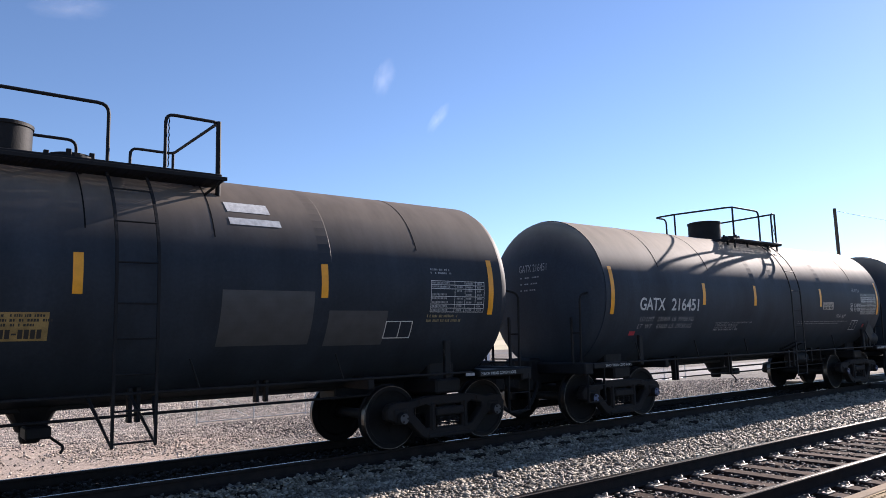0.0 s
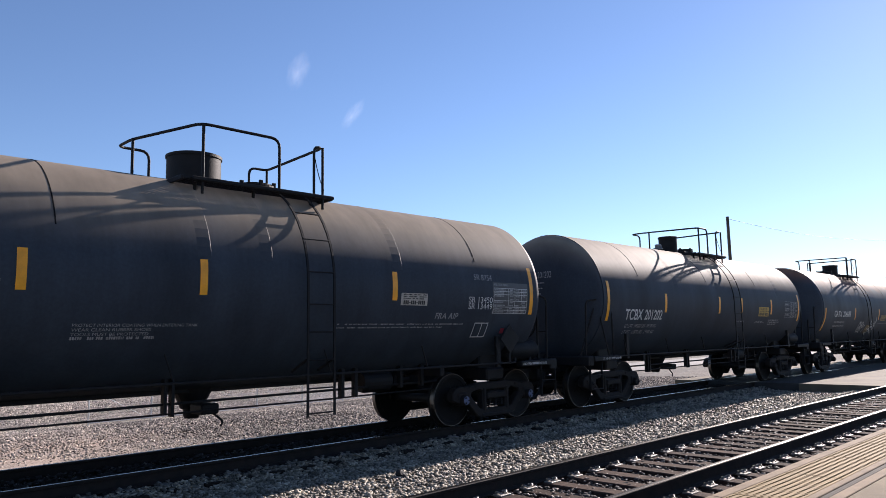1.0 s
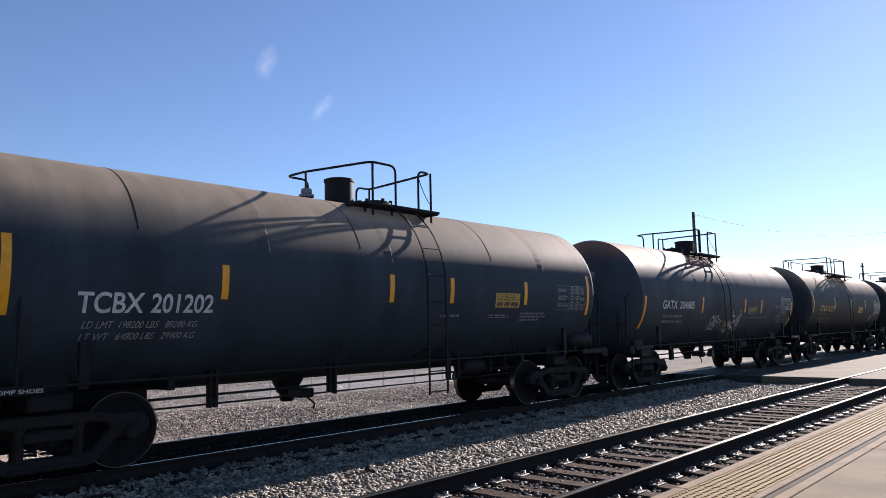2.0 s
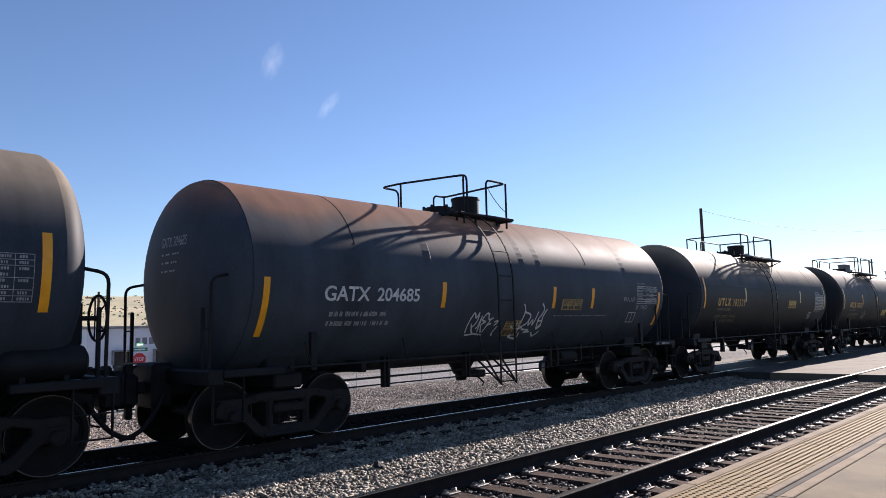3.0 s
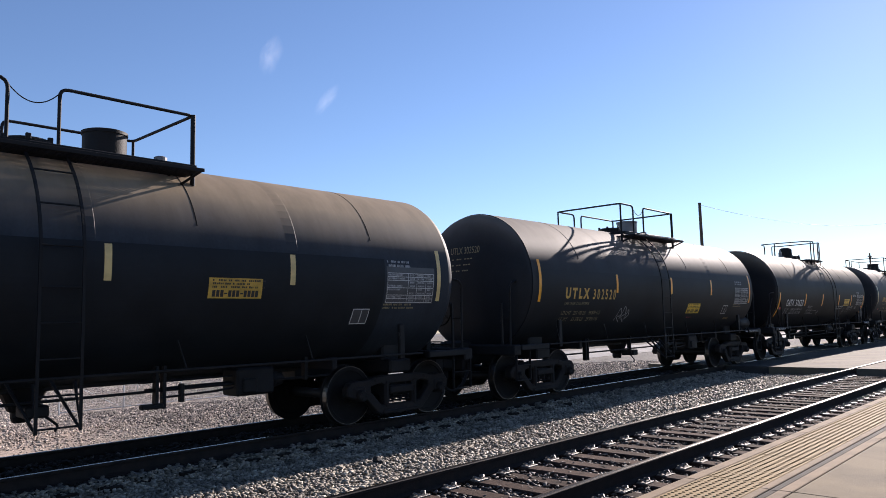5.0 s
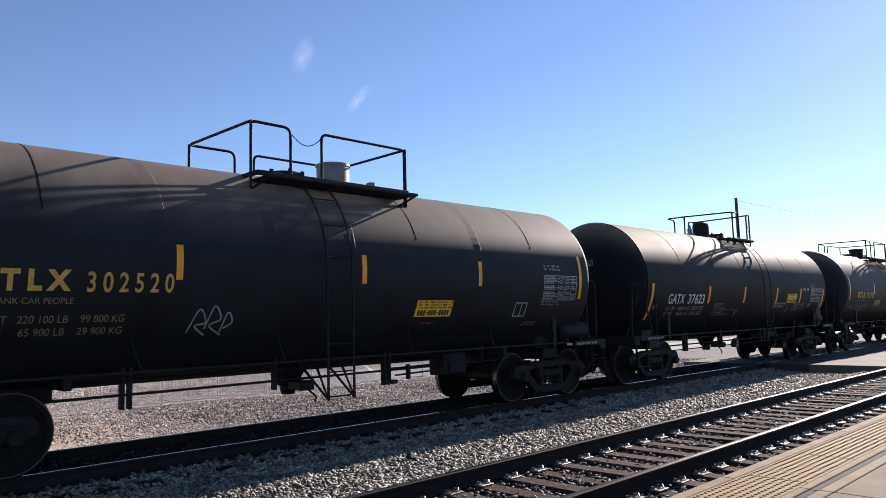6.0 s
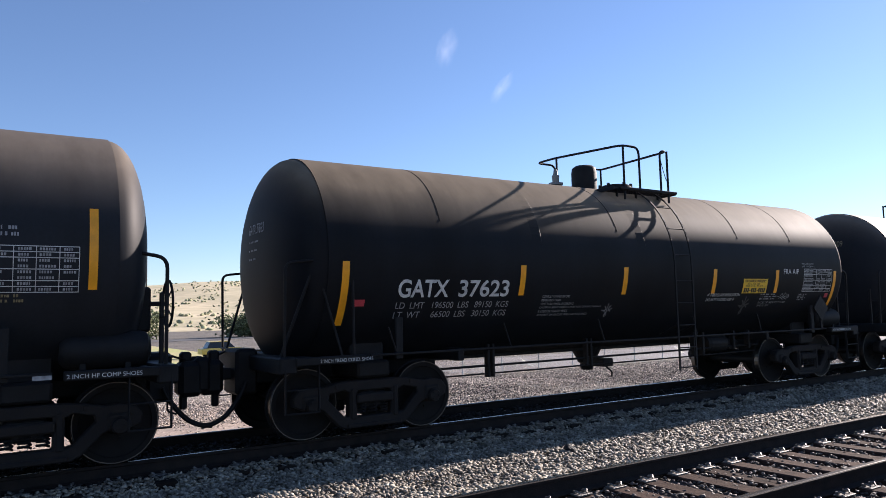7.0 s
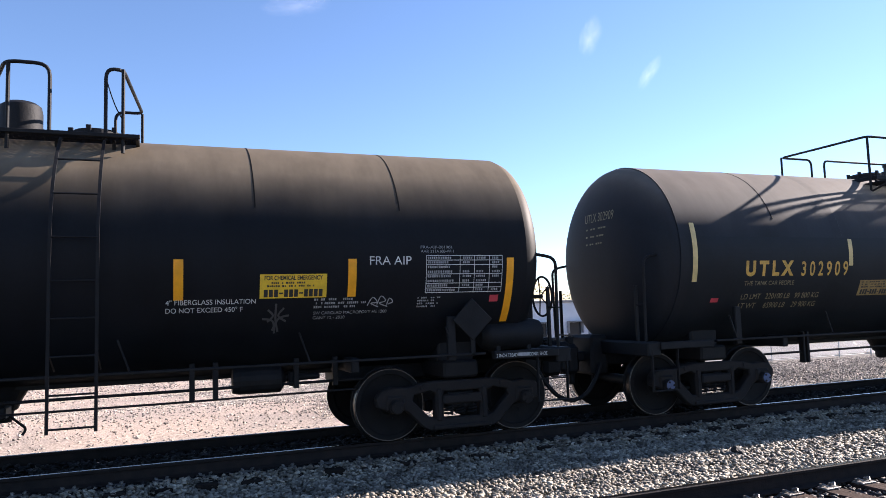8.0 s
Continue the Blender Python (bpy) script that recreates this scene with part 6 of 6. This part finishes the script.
low_shed()


def stop_sign():
    s = tagged(new("stop_sign"), "red octagonal stop sign under two green street name plates", "road sign")
    az, d = 65.75, 47.0
    s.location = (d * math.cos(radians(az)), d * math.sin(radians(az)), -2.23)
    s.rotation_euler = (0, 0, radians(az - 90))
    bm = bmesh.new()
    tube(bm, [(0, 0, -0.1), (0, 0, 3.35)], 0.03, 8)
    part("post", bm, M_GALV, s)
    bm = bmesh.new()
    for r, y0, y1, in ((0.38, -0.045, -0.035),):
        vs = [[bm.verts.new((r * math.cos(math.pi / 8 + k * math.pi / 4), y, 2.35 + r * math.sin(math.pi / 8 + k * math.pi / 4))) for k in range(8)] for y in (y0, y1)]
        bm.faces.new(vs[0])
        bm.faces.new(vs[1][::-1])
        for k in range(8):
            bm.faces.new((vs[0][k], vs[1][k], vs[1][(k + 1) % 8], vs[0][(k + 1) % 8]))
    bmesh.ops.recalc_face_normals(bm, faces=bm.faces)
    face = part("sign_face", bm, M_SIGNRED, s, "red octagon")
    cu = bpy.data.curves.new("letters", 'FONT')
    cu.body = "STOP"
    tmp = bpy.data.objects.new("letters", cu)
    bm = bmesh.new()
    bm.from_mesh(tmp.to_mesh())
    tmp.to_mesh_clear()
    bpy.data.objects.remove(tmp)
    u = max(v.co.x for v in bm.verts)
    for v in bm.verts:
        v.co = Vector((-0.27 + 0.54 * v.co.x / u, -0.05, 2.24 + 0.30 * v.co.y))
    part("sign_lettering", bm, M_SIGNWHITE, face)
    for z, w, a in ((2.92, 0.45, 0), (3.20, 0.40, 60)):
        bm = bmesh.new()
        bevelled_box(bm, -w, w, -0.02, 0.02, z - 0.11, z + 0.11, 0.006, pose(0, 0, 0, 0, 0, a))
        plate = part("street_name_plate", bm, M_SIGNGREEN, s, "green street name plate")
        bm = bmesh.new()
        box(bm, -w * 0.7, w * 0.7, -0.026, -0.022, z - 0.04, z + 0.04, pose(0, 0, 0, 0, 0, a))
        part("name_bar", bm, M_SIGNWHITE, plate)


stop_sign()


def utility_pole(x, y, top, arm=True, box_on=False, r=0.16, label="weathered wooden utility pole"):
    z0 = ground_z(x, y)
    p = tagged(new("utility_pole"), label, "utility pole", group="utility poles")
    p.location = (x, y, z0)
    bm = bmesh.new()
    lathe(bm, [(-0.3, r), (0.0, r), ((top - z0) * 0.5, r * 0.85), (top - z0, r * 0.7), (top - z0 + 0.02, 0.0)], 'z', 12)
    part("pole", bm, M_WOOD, p)
    if arm:
        bm = bmesh.new()
        bevelled_box(bm, -1.2, 1.2, -0.06, 0.06, top - z0 - 0.65, top - z0 - 0.53, 0.01)
        a = part("crossarm", bm, M_WOOD, p)
        for s in (-1.05, -0.45, 0.45, 1.05):
            bm = bmesh.new()
            lathe(bm, [(top - z0 - 0.53, 0.03), (top - z0 - 0.45, 0.05), (top - z0 - 0.38, 0.03), (top - z0 - 0.36, 0.0)], 'z', 8, (s, 0, 0))
            part("insulator", bm, M_TRIM, a)
    if box_on:
        bm = bmesh.new()
        lathe(bm, [(0, 0.0), (0, 0.22), (0.8, 0.22), (0.86, 0.0)], 'z', 12, (0.38, 0, top - z0 - 2.0))
        part("transformer", bm, M_TRIM, p)
    return p


utility_pole(55.3, 23.2, 10.45, arm=False, label="plain wooden pole that carries one sagging wire")
utility_pole(27.5, 70, 5.7)
utility_pole(-4.1, 68, 6.45, arm=False, box_on=True)
utility_pole(1.1, 112, 10.0, arm=False, r=0.10)
utility_pole(20, 109, 10.7, arm=False, r=0.10)
utility_pole(38, 74, 7.3, arm=False, r=0.09)
utility_pole(128, 27, 10.6)
utility_pole(99, 14.5, 12.6, arm=False)


def wire(a, b, sag):
    bm = bmesh.new()
    a, b = Vector(a), Vector(b)
    tube(bm, [tuple(a.lerp(b, k / 24) - Vector((0, 0, sag * 4 * (k / 24) * (1 - k / 24)))) for k in range(25)], 0.014, 5)
    tagged(part("overhead_wire", bm, M_IRON, None), "thin dark overhead wire sagging between two poles", "wire")


wire((55.3, 23.2, 10.3), (99, 14.5, 12.5), 1.5)


def chain_fence():
    f = tagged(new("fence"), "galvanised pipe fence at the edge of the lot", "fence")
    bm = bmesh.new()
    lathe(bm, [(-0.1, 0.035), (1.75, 0.035), (1.78, 0.045), (1.84, 0.0)], 'z', 8)
    post = shared("post", bm, M_GALV)
    xs = [11 + 2.6 * k for k in range(15)]
    for x in xs:
        o = obj("post", post, f)
        o.location = (x, 31.5, ground_z(x, 31.5))
    z = ground_z(0, 31.5)
    for h in (0.12, 1.72):
        bm = bmesh.new()
        tube(bm, [(xs[0], 31.5, z + h), (xs[-1], 31.5, z + h)], 0.022, 6)
        part("fence_rail", bm, M_GALV, f)
    for x in xs[::5]:
        bm = bmesh.new()
        tube(bm, [(x, 31.5, z + 1.5), (x + 2.4, 31.5, z + 0.15)], 0.015, 6)
        part("brace", bm, M_GALV, f)
    # woven wire, too fine to pick apart
    vs, fs = [], []
    k = xs[0]
    while k < xs[-1] - 1.6:
        for s in (-1, 1):
            x0, x1 = (k, k + 1.6) if s > 0 else (k + 1.6, k)
            o = len(vs)
            vs += [(x0 - 0.003, 31.5, z + 0.12), (x0 + 0.003, 31.5, z + 0.12), (x1 + 0.003, 31.5, z + 1.72), (x1 - 0.003, 31.5, z + 1.72)]
            fs.append((o, o + 1, o + 2, o + 3))
        k += 0.09
    me = bpy.data.meshes.new("wire_mesh")
    me.from_pydata(vs, [], fs)
    tagged(obj("wire_mesh", me, f, M_GALV), kind="stuff")


chain_fence()


def parked_car():
    c = tagged(new("car"), "small yellow car parked beyond the lot", "car")
    az, d = 74.3, 74
    c.location = (d * math.cos(radians(az)), d * math.sin(radians(az)), ground_z(0, 72) + 0.02)
    bm = bmesh.new()
    extrude_profile(bm, [(-0.85, 0.35), (0.85, 0.35), (0.88, 0.6), (0.84, 0.92), (-0.84, 0.92), (-0.88, 0.6)], -2.1, 2.1, 6)
    for v in bm.verts:
        if abs(v.co.x) > 1.9:
            v.co.y *= 0.9
            v.co.z = 0.35 + (v.co.z - 0.35) * 0.85
    part("body", bm, M_CARYEL, c)
    bm = bmesh.new()
    vs = [bm.verts.new(p) for p in ((-1.6, -0.78, 0.92), (1.1, -0.78, 0.92), (0.5, -0.62, 1.5), (-1.3, -0.62, 1.5), (-1.6, 0.78, 0.92), (1.1, 0.78, 0.92), (0.5, 0.62, 1.5), (-1.3, 0.62, 1.5))]
    for q in ((0, 1, 2, 3), (7, 6, 5, 4), (1, 5, 6, 2), (4, 0, 3, 7)):
        bm.faces.new([vs[i] for i in q])
    part("windows", bm, M_GLASS, c)
    bm = bmesh.new()
    bevelled_box(bm, -1.32, 0.52, -0.64, 0.64, 1.49, 1.55, 0.02)
    part("roof", bm, M_CARYEL, c)
    for x in (-1.3, 1.35):
        for s in (-1, 1):
            bm = bmesh.new()
            lathe(bm, [(-0.1, 0.0), (-0.1, 0.26), (-0.07, 0.32), (0.07, 0.32), (0.1, 0.26), (0.1, 0.0)], 'y', 18, (x, s * 0.8, 0.32))
            part("wheel", bm, M_TYRE, c)


parked_car()

# two wisps of thin cloud: broken sheets whose edges fade into the sky
cn = M_CLOUD.node_tree
out = cn.nodes["Material Output"]
cn.nodes.remove(cn.nodes["Principled BSDF"])
tcn = cn.nodes.new("ShaderNodeTexCoord")
gr = cn.nodes.new("ShaderNodeTexGradient")
gr.gradient_type = 'SPHERICAL'
cn.links.new(tcn.outputs["Object"], gr.inputs["Vector"])
nz = cn.nodes.new("ShaderNodeTexNoise")
nz.inputs["Scale"].default_value, nz.inputs["Detail"].default_value = 2.2, 6
cn.links.new(tcn.outputs["Object"], nz.inputs["Vector"])
mul = cn.nodes.new("ShaderNodeMath")
mul.operation = 'MULTIPLY'
cn.links.new(gr.outputs["Fac"], mul.inputs[0])
cn.links.new(nz.outputs["Fac"], mul.inputs[1])
mr = cn.nodes.new("ShaderNodeMapRange")
mr.inputs["From Min"].default_value, mr.inputs["From Max"].default_value, mr.inputs["To Max"].default_value = 0.10, 0.75, 0.11
cn.links.new(mul.outputs["Value"], mr.inputs["Value"])
tb, df2, mx = cn.nodes.new("ShaderNodeBsdfTransparent"), cn.nodes.new("ShaderNodeBsdfTranslucent"), cn.nodes.new("ShaderNodeMixShader")
df2.inputs["Color"].default_value = (0.95, 0.95, 0.97, 1)
cn.links.new(mr.outputs["Result"], mx.inputs["Fac"])
cn.links.new(tb.outputs["BSDF"], mx.inputs[1])
cn.links.new(df2.outputs["BSDF"], mx.inputs[2])
cn.links.new(mx.outputs["Shader"], out.inputs["Surface"])
for az, el, w, h, lean in ((56.3, 20.75, 36, 70, 18), (51.9, 17.6, 22, 66, 36), (80.0, 23.8, 120, 40, -8)):
    d = 2000
    bm = bmesh.new()
    n = 8
    g = [[bm.verts.new((-1 + 2 * i / n, -1 + 2 * j / n, 0.08 * noise.noise((i * 0.7, j * 0.7, az)))) for j in range(n + 1)] for i in range(n + 1)]
    for a, b in zip(g, g[1:]):
        for k in range(n):
            bm.faces.new((a[k], b[k], b[k + 1], a[k + 1]))
    c = part("cloud", bm, M_CLOUD, None)
    eye = Vector((math.cos(radians(az)) * math.cos(radians(el)), math.sin(radians(az)) * math.cos(radians(el)), math.sin(radians(el)))) * d
    c.matrix_world = look(tuple(eye), (0, 0, 0), lean) @ Matrix.Diagonal((w, h, 20, 1))
    tagged(c, "faint wisp of white cloud in the blue sky", "cloud", kind="structure")



def motions():
    """The train rolls past at a steady pace, and its wheels turn with it."""
    steps = [0.5 * i for i in range(17)]
    lag = {0.0: -0.03, 0.5: -0.02, 1.0: -0.04, 1.5: 0.02, 2.0: 0.05, 3.5: 0.04, 6.5: -0.08, 7.0: -0.05, 7.5: 0.39, 8.0: -0.13}
    for car, x in TRAIN:
        walk(car, [(t, pose(x - SPEED * t + lag.get(t, 0.0), Y2, 0)) for t in steps])
    turn = -math.degrees(SPEED / 0.4585)
    for w, ax in SPINNERS:
        walk(w, [(i / 30, pose(w.location.x, 0, 0.4585, 0, turn * i / 30, 0)) for i in range(241)])


motions()
